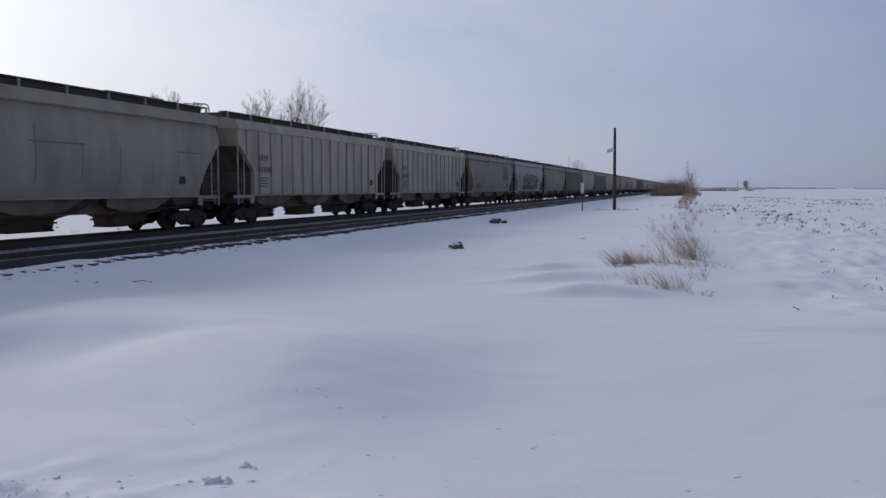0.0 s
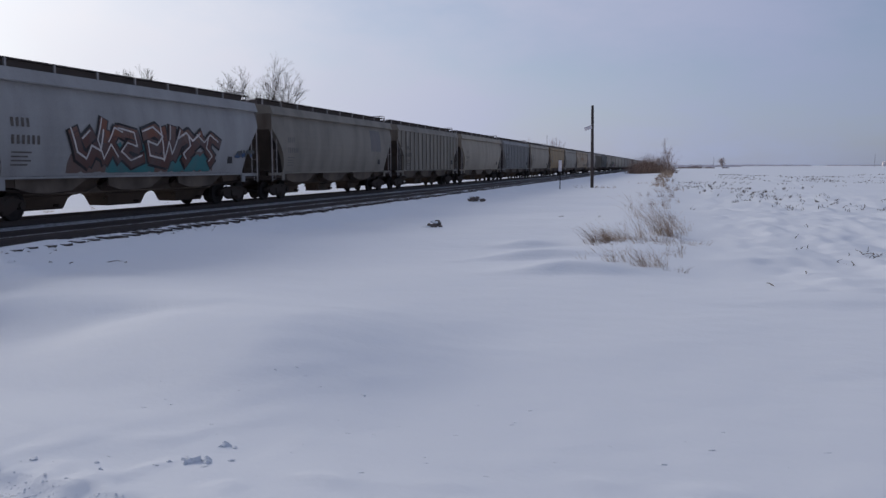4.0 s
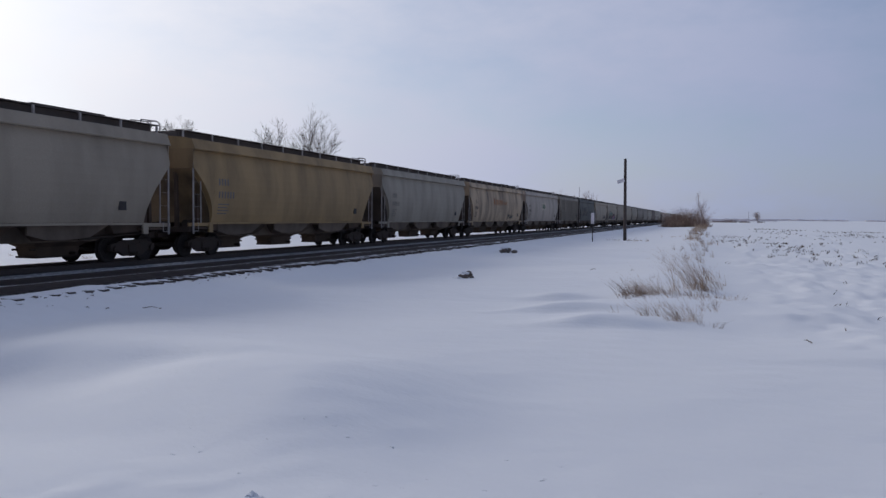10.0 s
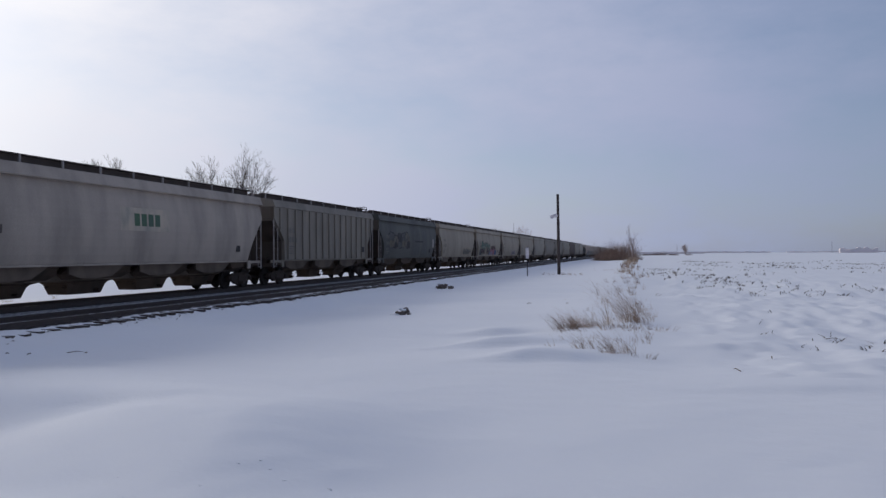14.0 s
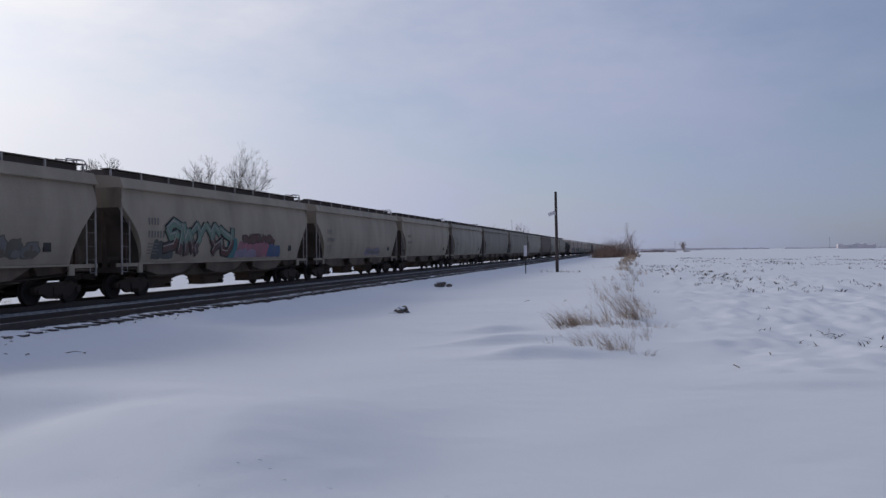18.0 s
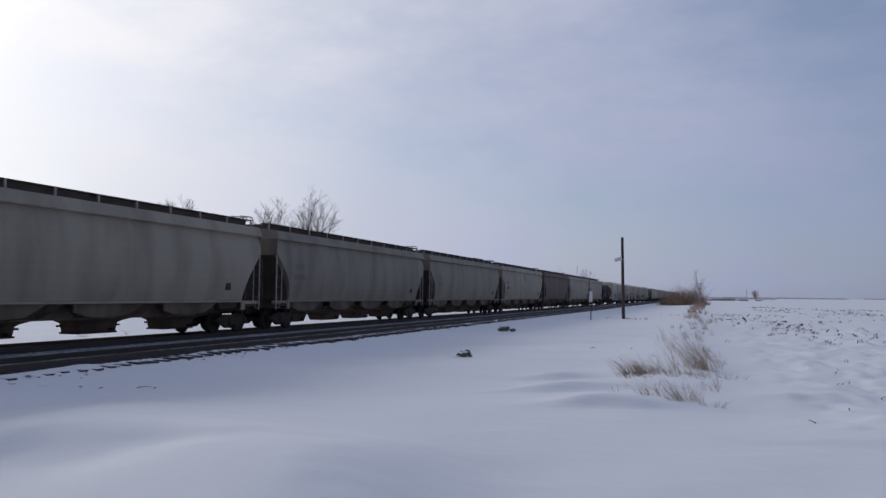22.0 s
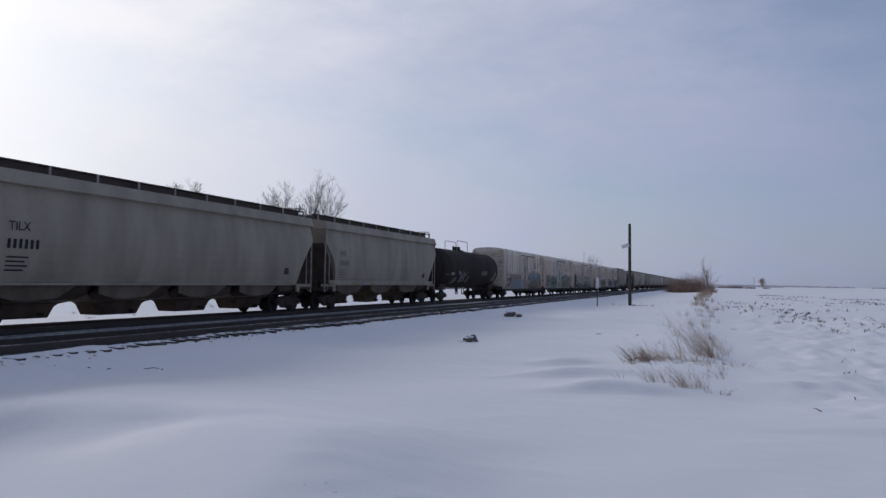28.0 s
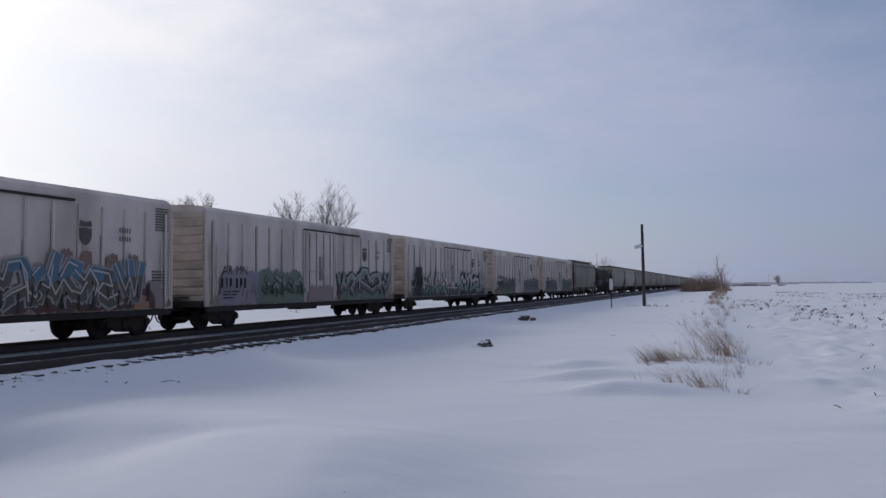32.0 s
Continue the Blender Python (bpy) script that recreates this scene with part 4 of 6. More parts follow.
KINDS = {1: "ribbed", 2: "ribbed", 6: "ribbed", 8: "ribbed", 14: "ribbed"}
PAINTS = {0: GREY, 1: LIGHT, 2: LIGHT, 3: DIM, 4: BLUE_GREY, 5: DIM, 6: DIM, 7: BEIGE, 8: SLATE, 9: BEIGE, 10: TAN, 11: GREY, 12: CREAM,
          13: LIGHT, 14: DIM, 15: SOOT, 16: BEIGE, 17: BEIGE, 18: BEIGE, 19: BEIGE, 20: GREY, 21: DIM, 22: DIM, 23: GREY, 24: BROWN, 25: GREY, 26: GREY, 33: DIM}
TONE = {"grey_hopper_paint": "grey", "light_grey_hopper_paint": "light grey", "dull_grey_hopper_paint": "dull grey", "tan_hopper_paint": "tan",
        "cream_hopper_paint": "rust-streaked cream", "beige_hopper_paint": "beige", "blue_grey_hopper_paint": "pale blue-grey", "sooty_black_paint": "soot-black", "slate_grey_hopper_paint": "slate grey", "brown_hopper_paint": "dark brown"}


def tank(L, at):
    car = new("tank_car")
    tagged(car, "black cylindrical tank car with a railed top platform", "tank car", "cars of the freight train")

    def shell(bm):
        h = L / 2 - 0.45
        prof = [(-h, 0.05), (-h + 0.05, 0.6), (-h + 0.2, 1.05), (-h + 0.45, 1.36), (-h + 0.75, 1.48)]
        prof = prof + [(-h + 0.75 + (2 * h - 1.5) * k / 6, 1.50) for k in range(7)] + [(-x, r) for x, r in reversed(prof)]
        lathe(bm, prof, 36)
        for v in bm.verts:
            v.co = Vector((v.co.y, v.co.x, v.co.z + 2.50))
    put("shell", kept(("shell", L), shell, True), TANK_BLACK, car)
    for e in (-1, 1):
        def stub(bm, e=e):
            box(bm, 0, e * (L / 2 - 1.7), 0.92, 0.5, 2.6, 0.34)
            box(bm, 0, e * (L / 2 - 0.6), 1.0, 2.7, 0.16, 0.24)
            prism(bm, [(e * (L / 2 - 2.9), 0.9), (e * (L / 2 - 1.4), 0.9), (e * (L / 2 - 1.6), 1.35), (e * (L / 2 - 2.7), 1.35)], -1.1, 1.1)
        put("stub_sill", kept(("stub_sill", e, L), stub), STEEL, car)
        put("coupler", kept("coupler", coupler_mesh), STEEL, car, pose(0, e * (L / 2 - 0.1), 0.87, 0, 0, 0 if e > 0 else 180))

        def endrail(bm, e=e):
            for s in (-1, 1):
                rod(bm, (s * 1.3, e * (L / 2 - 0.62), 1.0), (s * 1.3, e * (L / 2 - 0.62), 2.05), 0.02, seg=6)
            rod(bm, (-1.3, e * (L / 2 - 0.62), 2.05), (1.3, e * (L / 2 - 0.62), 2.05), 0.02, seg=6)
        put("end_rail", kept(("end_rail", e, L), endrail), DARK, car)
        truck(car, e * (L / 2 - 2.05))

    S = SPRAY
    bm = bmesh.new()
    rng = random.Random(6)
    for y0, y1, z0, z1, n in ((-3.9, -2.0, 1.9, 2.35, 8), (-3.4, -2.3, 1.45, 1.95, 8), (-1.6, -0.9, 1.45, 1.95, 6), (2.2, 4.0, 2.0, 2.40, 8), (6.0, 6.9, 1.6, 2.35, 8), (-4.9, -4.1, 1.35, 1.85, 7)):
        for k in range(n):                                     # looping scrawls, no words
            y, z = y0 + (y1 - y0) * k / n, rng.uniform(z0, z0 + .15)
            prev = None
            for q in range(7):
                y += rng.uniform(-.06, .16)
                z = min(z1, max(z0, z + rng.choice((-1, 1)) * rng.uniform(.12, .34)))
                if prev:
                    w = .022
                    vs = []
                    for yy, zz in ((prev[0] - w, prev[1]), (prev[0] + w, prev[1]), (y + w, z), (y - w, z)):
                        vs.append(bm.verts.new((math.sqrt(max(.1, 1.5 ** 2 - (zz - 2.5) ** 2)) + .015 + .001 * k, yy, zz)))
                    bm.faces.new(vs)
                prev = (y, z)
    tagged(part("graffiti", bm, S["white"], car), "pale sprayed scrawls", kind="stuff")
    bm = bmesh.new()
    for k in range(4, 8):
        z, yy = 1.98, -6.6 + k * .21 + .2
        bm.faces.new([bm.verts.new((math.sqrt(1.5 ** 2 - (q - 2.5) ** 2) + .015, yy + p, q)) for p, q in ((0, z), (.12, z), (.12, z + .24), (0, z + .24))])
    tagged(part("stencil", bm, S["white"], car), "pale stencilled marks", kind="stuff")
    lettering(car, "CRGX", -6.75, 1.98, 0.24, S["white"], 1.425)
    def under(bm):
        for y in (-3.2, -1.6, 1.4, 3.0):
            box(bm, 1.0, y, 0.80, 0.05, 0.06, 0.5)
            box(bm, 1.0, y + .5, 0.80, 0.05, 0.06, 0.5)
            box(bm, 1.0, y + .25, 0.56, 0.05, 0.55, 0.05)
        rod(bm, (0.9, -5.2, .98), (0.9, 5.2, .98), 0.035, seg=6)
        rod(bm, (0, 0.2, 1.05), (0, 0.2, 0.62), 0.16, 0.10, 10)
    put("step_frame", kept("step_frame", under), DARK, car)

    def platform(bm):
        box(bm, 0, 0, 4.00, 1.0, 1.2, 0.05)
        rod(bm, (0, 0, 3.95), (0, 0, 4.30), 0.30, 0.28, 16)
        rod(bm, (0, 0.65, 3.95), (0, 0.65, 4.32), 0.12, seg=10)
        rod(bm, (0, -0.7, 3.95), (0, -0.7, 4.32), 0.10, seg=10)
    put("dome_platform", kept("dome_platform", platform), DARK, car)
    for s in (-1, 1):
        def guard(bm, s=s):
            pts = [(-1.4, 3.8), (-1.4, 4.56), (-1.34, 4.70), (-1.2, 4.74), (1.2, 4.74), (1.34, 4.70), (1.4, 4.56), (1.4, 3.8)]
            for (a, b), (c, d) in zip(pts, pts[1:]):
                rod(bm, (s * 0.5, a, b), (s * 0.5, c, d), 0.027, seg=6)
        put("guard_rail", kept(("guard_rail", s), guard), PALE, car)
        put("ladder", kept(("ladder", "tank"), ladder_mesh(3.0)), DARK, car, pose(s * 1.54, -0.2, 1.05))
    CARS.append((car, at))
    return car


def reefer(L, at, n=0):
    car = new("refrigerator_car")
    tagged(car, "white ribbed refrigerator car with graffiti along its lower side", "refrigerator car", "cars of the freight train")
    h, TOP = L / 2 - 1.0, 4.72

    def shell(bm):
        ring = [(1.52, 0.88), (1.52, TOP - 0.42), (1.50, TOP - 0.25), (1.30, TOP - 0.10), (0.7, TOP - 0.02), (0, TOP)]
        ring = ring + [(-x, z) for x, z in reversed(ring[:-1])]
        a = [bm.verts.new((x, -h, z)) for x, z in ring]
        b = [bm.verts.new((x, h, z)) for x, z in ring]
        k = len(ring)
        for i in range(k):
            bm.faces.new((a[i], a[(i + 1) % k], b[(i + 1) % k], b[i]))
        bm.faces.new(a[::-1])
        bm.faces.new(b)
    put("body", kept(("reefer_body", L), shell), REEFER_WHITE, car)
    door = (-1.5, 1.1)
    for s in (-1, 1):
        for k in range(18):
            y = -h + 0.35 + (2 * h - 0.7) * k / 17
            if door[0] - 0.15 < y < door[1] + 0.15:
                continue
            put("rib", kept("reefer_rib", lambda bm: prism(bm, [(-0.045, 0.95), (0.045, 0.95), (0.045, TOP - 0.62), (-0.045, TOP - 0.62)], 0, 0.07)), REEFER_WHITE, car, pose(s * 1.52, y, 0, 0, 0, 0 if s > 0 else 180))
        dm = put("door", kept("reefer_door", lambda bm: box(bm, 0, 0, 2.56, 0.09, 2.6, 3.2)), REEFER_WHITE, car, pose(s * 1.56, -0.2, 0), "white plug door with locking rods")
        for y in (-1.0, -0.35, 0.35, 1.0):
            put("locking_rod", kept("locking_rod", lambda bm: rod(bm, (0, 0, 1.05), (0, 0, 4.1), 0.028, seg=6)), PALE, dm, pose(s * 0.07, y, 0))
        for z, q in ((4.12, 2.4), (3.25, 2.4), (2.3, 2.4), (1.45, 2.4)):
            put("door_bar", kept("door_bar", lambda bm: box(bm, 0, 0, 0, 0.05, 2.45, 0.07)), REEFER_WHITE, dm, pose(s * 0.06, 0, z))
        put("lock_box", kept("lock_box", lambda bm: box(bm, 0, 0, 2.45, 0.10, 0.22, 1.1)), PALE, dm, pose(s * 0.08, 0.05, 0))
        for y in (door[0] - .14, door[1] + .14):
            put("door_post", kept("door_post", lambda bm: box(bm, 0, 0, 2.55, 0.10, 0.09, 3.25)), REEFER_WHITE, car, pose(s * 1.57, y, 0))
        put("door_rail", kept("door_rail", lambda bm: box(bm, 0, 0, 4.20, 0.12, 5.7, 0.07)), DARK, car, pose(s * 1.57, 1.25, 0))
        put("side_sill", kept(("reefer_sill", L), lambda bm: box(bm, 0, 0, 0.80, 0.10, 2 * h, 0.20)), DARK, car, pose(s * 1.50, 0, 0))
        put("vent_grille", kept("vent_grille", lambda bm: [box(bm, 0, 0, 3.55 + 0.09 * q, 0.06, 0.62, 0.05) for q in range(9)]), GRILLE, car, pose(s * 1.53, h - 0.5, 0), "grey louvred vent")
        put("vent_grille", kept("vent_grille_low", lambda bm: [box(bm, 0, 0, 1.35 + 0.10 * q, 0.06, 0.75, 0.06) for q in range(9)]), GRILLE, car, pose(s * 1.53, h - 0.6, 0))
    for e in (-1, 1):
        for k in range(11):
            put("end_rib", kept("reefer_end_rib", lambda bm: prism(bm, [(0, -0.145), (0.05, -0.09), (0.05, 0.09), (0, 0.145)], -1.38, 1.38)), STAINED, car, pose(0, e * h, 1.12 + k * 0.32, 0, 0, 0 if e > 0 else 180))

        def sill(bm, e=e):
            box(bm, 0, e * (L / 2 - 1.6), 0.90, 0.5, 2.6, 0.30)
            box(bm, 0, e * (h + 0.10), 1.0, 2.8, 0.20, 0.22)
        put("end_sill", kept(("reefer_end_sill", e, L), sill), DARK, car)
        put("coupler", kept("coupler", coupler_mesh), STEEL, car, pose(0, e * (L / 2 - 0.1), 0.87, 0, 0, 0 if e > 0 else 180))
        put("air_hose", kept("air_hose", hose_mesh), DARK, car, pose(0, e * (L / 2 - 0.45), 0, 0, 0, 0 if e > 0 else 180))
        truck(car, e * (L / 2 - 2.6))

    def tankbox(bm):
        box(bm, 0.9, 0.6, 0.78, 0.7, 1.5, 0.40)
        box(bm, -0.9, 0.6, 0.78, 0.7, 1.5, 0.40)
        rod(bm, (0.6, -4.2, 0.8), (0.6, -3.0, 0.8), 0.16, seg=10)
        box(bm, 1.2, 3.2, 0.86, 0.25, 0.7, 0.22)
    put("underframe_gear", kept("underframe_gear", tankbox), DARK, car, pose(0, -1.2, 0))
    for e in (-1, 1):
        put("ladder", kept("reefer_ladder", ladder_mesh(2.2, 0.40)), REEFER_WHITE, car, pose(1.56, e * (h - 0.35) - 0.2, 1.0))
        put("brake_platform", kept("brake_platform", lambda bm: box(bm, 0, 0, 1.25, 1.6, 0.35, 0.05)), DARK, car, pose(0, e * (h + 0.22), 0))
        for s in (-1, 1):
            put("corner_post", kept("corner_post", lambda bm: box(bm, 0, 0, 2.60, 0.07, 0.10, 3.4)), REEFER_WHITE, car, pose(s * 1.50, e * (h + 0.02), 0))
    rng = random.Random(900 + n)
    bm = bmesh.new()
    for k in range(18):                                       # rust running down beside the ribs
        y = -h + 0.35 + (2 * h - 0.7) * k / 17
        for d in (-1, 1):
            foot, head, w = 0.95 + rng.uniform(0, .5), TOP - 0.62 - rng.uniform(0, 1.2), rng.uniform(.02, .055)
            ys = sorted((y + d * .047, y + d * (.047 + w)))
            bm.faces.new([bm.verts.new(v) for v in ((1.524, ys[0], foot), (1.524, ys[1], foot), (1.524, ys[1], head), (1.524, ys[0], head))])
    tagged(part("rust_streak", bm, STAIN, car), "rusty runs beside the ribs", kind="stuff")
    mass(car, TOP, -h + 0.1, -1.62, 0.90, 1.12, 800 + n, STAIN, .5, .003, 9)
    mass(car, TOP, 1.22, h - 0.1, 0.90, 1.12, 840 + n, STAIN, .5, .003, 9)
    S, D = WASHED, SPRAY
    bm = bmesh.new()
    bars(bm, "box", TOP, -h + 0.75, 1.58, 6, 0.38, 0.12)
    for k in range(3):
        on_side(bm, "box", TOP, -h + 0.9, 1.42 - k * .12, [(0, 0), (1.1 - .2 * k, 0), (1.1 - .2 * k, .05), (0, .05)], .012)
    tagged(part("stencil", bm, INK, car), "black stencilled marks", kind="stuff")
    lettering(car, "AR MN", -h + 0.85, 2.10, 0.36, INK, 1.612, 1.15)
    bm = bmesh.new()
    on_side(bm, "box", TOP, h - 4.0, 3.1, [(-.25, .30), (-.24, .02), (-.15, -.14), (0, -.22), (.15, -.14), (.24, .02), (.25, .30)], .012)
    on_side(bm, "box", TOP, h - 4.0, 3.45, [(-.25, 0), (.25, 0), (.22, .18), (0, .13), (-.22, .18)], .012)
    part("emblem", bm, MARK, car, "faded dark shield emblem")
    bm = bmesh.new()
    bars(bm, "box", TOP, h - 2.6, 3.35, 5, 0.15)
    bars(bm, "box", TOP, h - 2.6, 3.08, 5, 0.15)
    part("company_stencil", bm, GHOST, car, "faded stencilled block")
    if n == 28:
        mass(car, TOP, -h + 2.5, -1.7, 0.92, 2.25, 1, S["pink_brown"], 0.14, .010, 7)
        mass(car, TOP, -h + 3.0, -1.75, 1.55, 2.10, 2, S["brown"], 0.18, .014, 6)
        mass(car, TOP, -h + 2.8, -1.75, 0.92, 1.75, 3, S["sky_blue"], 0.10, .018, 8)
        strokes(car, -h + 2.8, -1.8, 1.3, 2.3, 4, S["violet"], 9, .06)
        mass(car, TOP, -1.4, 1.2, 0.92, 1.75, 25, S["pink_brown"], 0.14, .058, 5)
        mass(car, TOP, 1.3, h - 0.9, 0.92, 1.62, 5, D["maroon"], 0.22, .010, 8)
        for q, f in enumerate((.42, .55, .74, .90)):
            mass(car, TOP, 1.4 + (h - 2.8) * f - .3, 1.4 + (h - 2.8) * f + .3, 1.5, 2.62, 26 + q, S["rust"], 0.14, .012, 2)
        letters(car, "box", TOP, 1.4, h - 1.8, 0.98, 2.55, 60, D["olive"], D["sky_blue"], S["white"], S["bright_white"], 6, .62, .34)
        strokes(car, 1.4, h - 1.5, 1.0, 1.9, 7, S["white"], 10, .06, .05)
        strokes(car, 1.4, h - 1.2, 0.95, 2.0, 9, D["dark_outline"], 14, .08, .046)
        mass(car, TOP, h - 1.9, h - 1.2, 0.92, 1.35, 10, S["orange"], 0.06, .014, 2)
        mass(car, TOP, h - 1.8, h - 0.5, 0.92, 1.75, 11, S["pink_brown"], 0.16, .009, 3)
    elif n == 29:
        mass(car, TOP, -h + 0.7, -h + 3.5, 0.92, 2.20, 11, S["violet"], .18, .010, 4)
        strokes(car, -h + 0.8, -h + 3.4, 1.1, 2.2, 12, S["grey"], 10, .10)
        mass(car, TOP, -h + 3.2, -1.7, 0.90, 2.20, 13, S["green"], .26, .014, 6)
        mass(car, TOP, -h + 3.4, -1.75, 0.90, 1.35, 14, S["green"], .16, .020, 7)
        letters(car, "box", TOP, -h + 3.6, -1.9, 1.25, 2.1, 61, D["green"], S["mint"], D["dark_outline"], None, 4, .5, .20, .026)
        strokes(car, -h + 3.3, -1.8, 1.15, 2.2, 15, D["dark_outline"], 12, .06, .05)
        mass(car, TOP, -1.4, 1.1, 0.92, 1.55, 30, S["pink_brown"], .2, .058, 5)
        mass(car, TOP, 1.6, h - 1.3, 0.92, 1.85, 17, D["brown"], .30, .012, 6)
        mass(car, TOP, 1.9, h - 1.6, 0.92, 1.55, 18, S["green"], .30, .016, 6)
        letters(car, "box", TOP, 1.5, h - 1.0, 1.1, 2.45, 62, S["slate"], S["mint"], D["dark_outline"], S["bright_white"], 5, .5, .22)
        strokes(car, 1.5, h - 1.2, 0.95, 2.0, 19, D["dark_outline"], 9, .07, .05)
    elif n == 30:
        mass(car, TOP, -h + 0.8, h - 0.8, 0.92, 1.50, 300, D["slate"], .40, .008, 9)
        mass(car, TOP, -h + 1.2, -h + 2.6, 1.0, 2.75, 301, D["dark_outline"], .05, .012, 1)
        letters(car, "box", TOP, -h + 2.4, -1.7, 1.0, 2.6, 63, S["mint"], S["bright_white"], D["dark_outline"], None, 5, .4, .18)
        mass(car, TOP, 1.3, h - 1.6, 1.0, 2.35, 302, D["dark_outline"], .4, .012, 5)
        letters(car, "box", TOP, 1.3, h - 1.2, 1.0, 2.6, 65, S["mint"], S["bright_white"], D["slate"], None, 5, .4, .18)
        strokes(car, -h + 1, h - 1, 1.0, 2.5, 303, S["bright_white"], 16, .06, .05)
    else:
        pick = {31: ("green", "olive", "grey"), 32: ("teal", "grey", "olive")}[n]
        for q, (a, b) in enumerate(((-h + 1.6, -1.8), (1.4, h - 1.0))):
            mass(car, TOP, a, b, 0.92, 1.9, n * 10 + q, S[pick[1 + q]], .3, .010, 6)
            letters(car, "box", TOP, a + .2, b - .2, 1.0, 2.3, n + q, S[pick[0]], S["grey"], D["slate"], S["white"], 5, .5, .16)
            strokes(car, a + .1, b - .1, 1.2, 2.5, n * 10 + q + 4, D["dark_outline"], 11, .08, .05)
    CARS.append((car, at))
    return car


LETTERS = {7: "TILX", 12: "TILX", 21: "CITX", 25: "TILX"}


def make_train():
    S = SPRAY
    for i in range(len(JOINTS) - 1):
        a, b = JOINTS[i], JOINTS[i + 1]
        L, at = b - a, (a + b) / 2
        if i in (27, 34):
            tank(L, at)
        elif 28 <= i <= 32:
            reefer(L, at, i)
        else:
            kind, top = KINDS.get(i, "smooth"), 4.76
            p = PAINTS.get(i, (GREY, LIGHT, DIM, BEIGE, GREY)[i % 5])
            car = hopper(kind, L, p, at, 4 if L > 19.5 else 3, top, i < 36,
                         f"{TONE[p.name]} covered hopper car with {'ribbed flat' if kind == 'ribbed' else 'smooth bulging'} sides", None, i in (0, 3, 9, 12, 22), 0.25 if i == 26 else 0.07, 1.25 if i == 4 or L > 19.5 else 1.15 if i == 7 else 1.0, i in (3, 8, 15, 26))
            if i == 26:
                for k in range(7):
                    put("reflector", kept("reflector", lambda bm: box(bm, 0, 0, 0, 0.012, 0.45, 0.10)), YELLOW, car, pose(1.543, -L / 2 + 1.5 + (L - 3) * k / 6, 1.34), "faded yellow marker stripe")
            if i in (12, 26):
                seams(car, kind, L, top, i)
            if i < 40:
                stencil(car, kind, L, top, INK if i in (23, 25) else MARK if i in (1, 2, 4, 6, 8, 12, 13) else GHOST, "" if i == 23 else LETTERS.get(i, ""), back=2.7 if i == 25 else 2.2)
            h = L / 2
            if i == 0:
                for py, pz, pw, ph in ((-1.2, 2.90, 2.2, 0.06), (-0.98, 1.75, 0.05, 1.65), (0.85, 1.75, 0.04, 1.15), (2.55, 1.75, 0.05, 1.2), (4.2, 1.75, 0.035, 0.85), (5.6, 2.86, 1.4, 0.06), (5.6, 2.0, 0.03, 0.8)):
                    patch(car, kind, top, py, pz, pw, ph, GHOST, "faded line where a panel was painted out", 0.006)
            if i == 3:
                patch(car, kind, top, h - 5.4, 2.35, 2.3, 1.35, S["olive"], "dark repainted panel")
                graffiti(car, kind, top, -h + 3.2, -h + 4.6, 1.55, 2.1, 31, [S["olive"], S["grey"]], S["olive"], 3)
            if i == 4:
                mass(car, top, -h + 4.4, -h + 12.6, 1.40, 2.15, 40, S["brown"], .25, .008, 9, kind)
                mass(car, top, -h + 6.2, -h + 8.8, 1.40, 2.35, 43, S["teal"], .25, .012, 3, kind)
                mass(car, top, -h + 9.6, -h + 12.4, 1.40, 2.05, 44, S["teal"], .25, .012, 3, kind)
                letters(car, kind, top, -h + 4.6, -h + 12.4, 1.40, 3.10, 41, S["maroon"], S["rust"], S["dark_outline"], S["bright_white"], 7, .72, .34)
                letters(car, kind, top, -h + 14.2, -h + 15.6, 1.95, 2.30, 45, S["blue"], S["slate"], S["slate"], None, 3, .5, .2)
            if i == 5:
                patch(car, kind, top, h - 4.6, 2.5, 1.7, 1.3, S["grey"], "square of fresher grey paint")
            if i == 12:
                patch(car, kind, top, -2.36, 2.70, 0.62, 0.62, S["ochre"], "faded orange square emblem")
                bm = bmesh.new()
                bars(bm, kind, top, -1.42, 2.72, 7, 0.50)
                bars(bm, kind, top, 1.20, 2.76, 6, 0.32)
                on_side(bm, kind, top, -2.20, 2.84, [(0, 0), (.30, 0), (.30, .34), (0, .34)], 0.018)
                tagged(part("emblem", bm, S["orange"], car), "faded orange company emblem strokes", kind="stuff")
                letters(car, kind, top, 3.24, 5.05, 1.5, 1.9, 121, S["slate"], S["slate"], S["slate"], None, 4, .5, .14)
            if i == 13:
                patch(car, kind, top, -1.55, 2.50, 3.1, 0.85, S["cream"], "off-white emblem panel", 0.008)
                bm = bmesh.new()
                for k in range(4):
                    on_side(bm, kind, top, -0.75 + k * 0.43, 2.68, [(0, 0), (0.33, 0), (0.33, 0.46), (0, 0.46)], 0.016)
                part("emblem", bm, S["green"], car, "four dark green emblem blocks")
            if i == 15:
                graffiti(car, kind, top, -h + 2.8, -0.6, 2.0, 3.3, 151, [S["slate"], S["olive"], S["dark_outline"]], S["dark_outline"], 5)
                patch(car, kind, top, 0.6, 1.55, 1.9, 2.1, S["slate"], "square of faded slate paint")
                patch(car, kind, top, 3.2, 1.60, 1.7, 2.0, S["slate"], "square of faded slate paint")
                patch(car, kind, top, 0.8, 2.55, 2.6, 0.14, S["dark_outline"], "black painted-out strip", 0.016, 2)
                patch(car, kind, top, h - 2.3, 2.15, 0.55, 0.75, S["white"], "patch of white paint by the end")
            if i == 16:
                graffiti(car, kind, top, 2.2, 5.4, 1.5, 2.2, 161, [S["grey"], S["olive"]], S["olive"], 5)
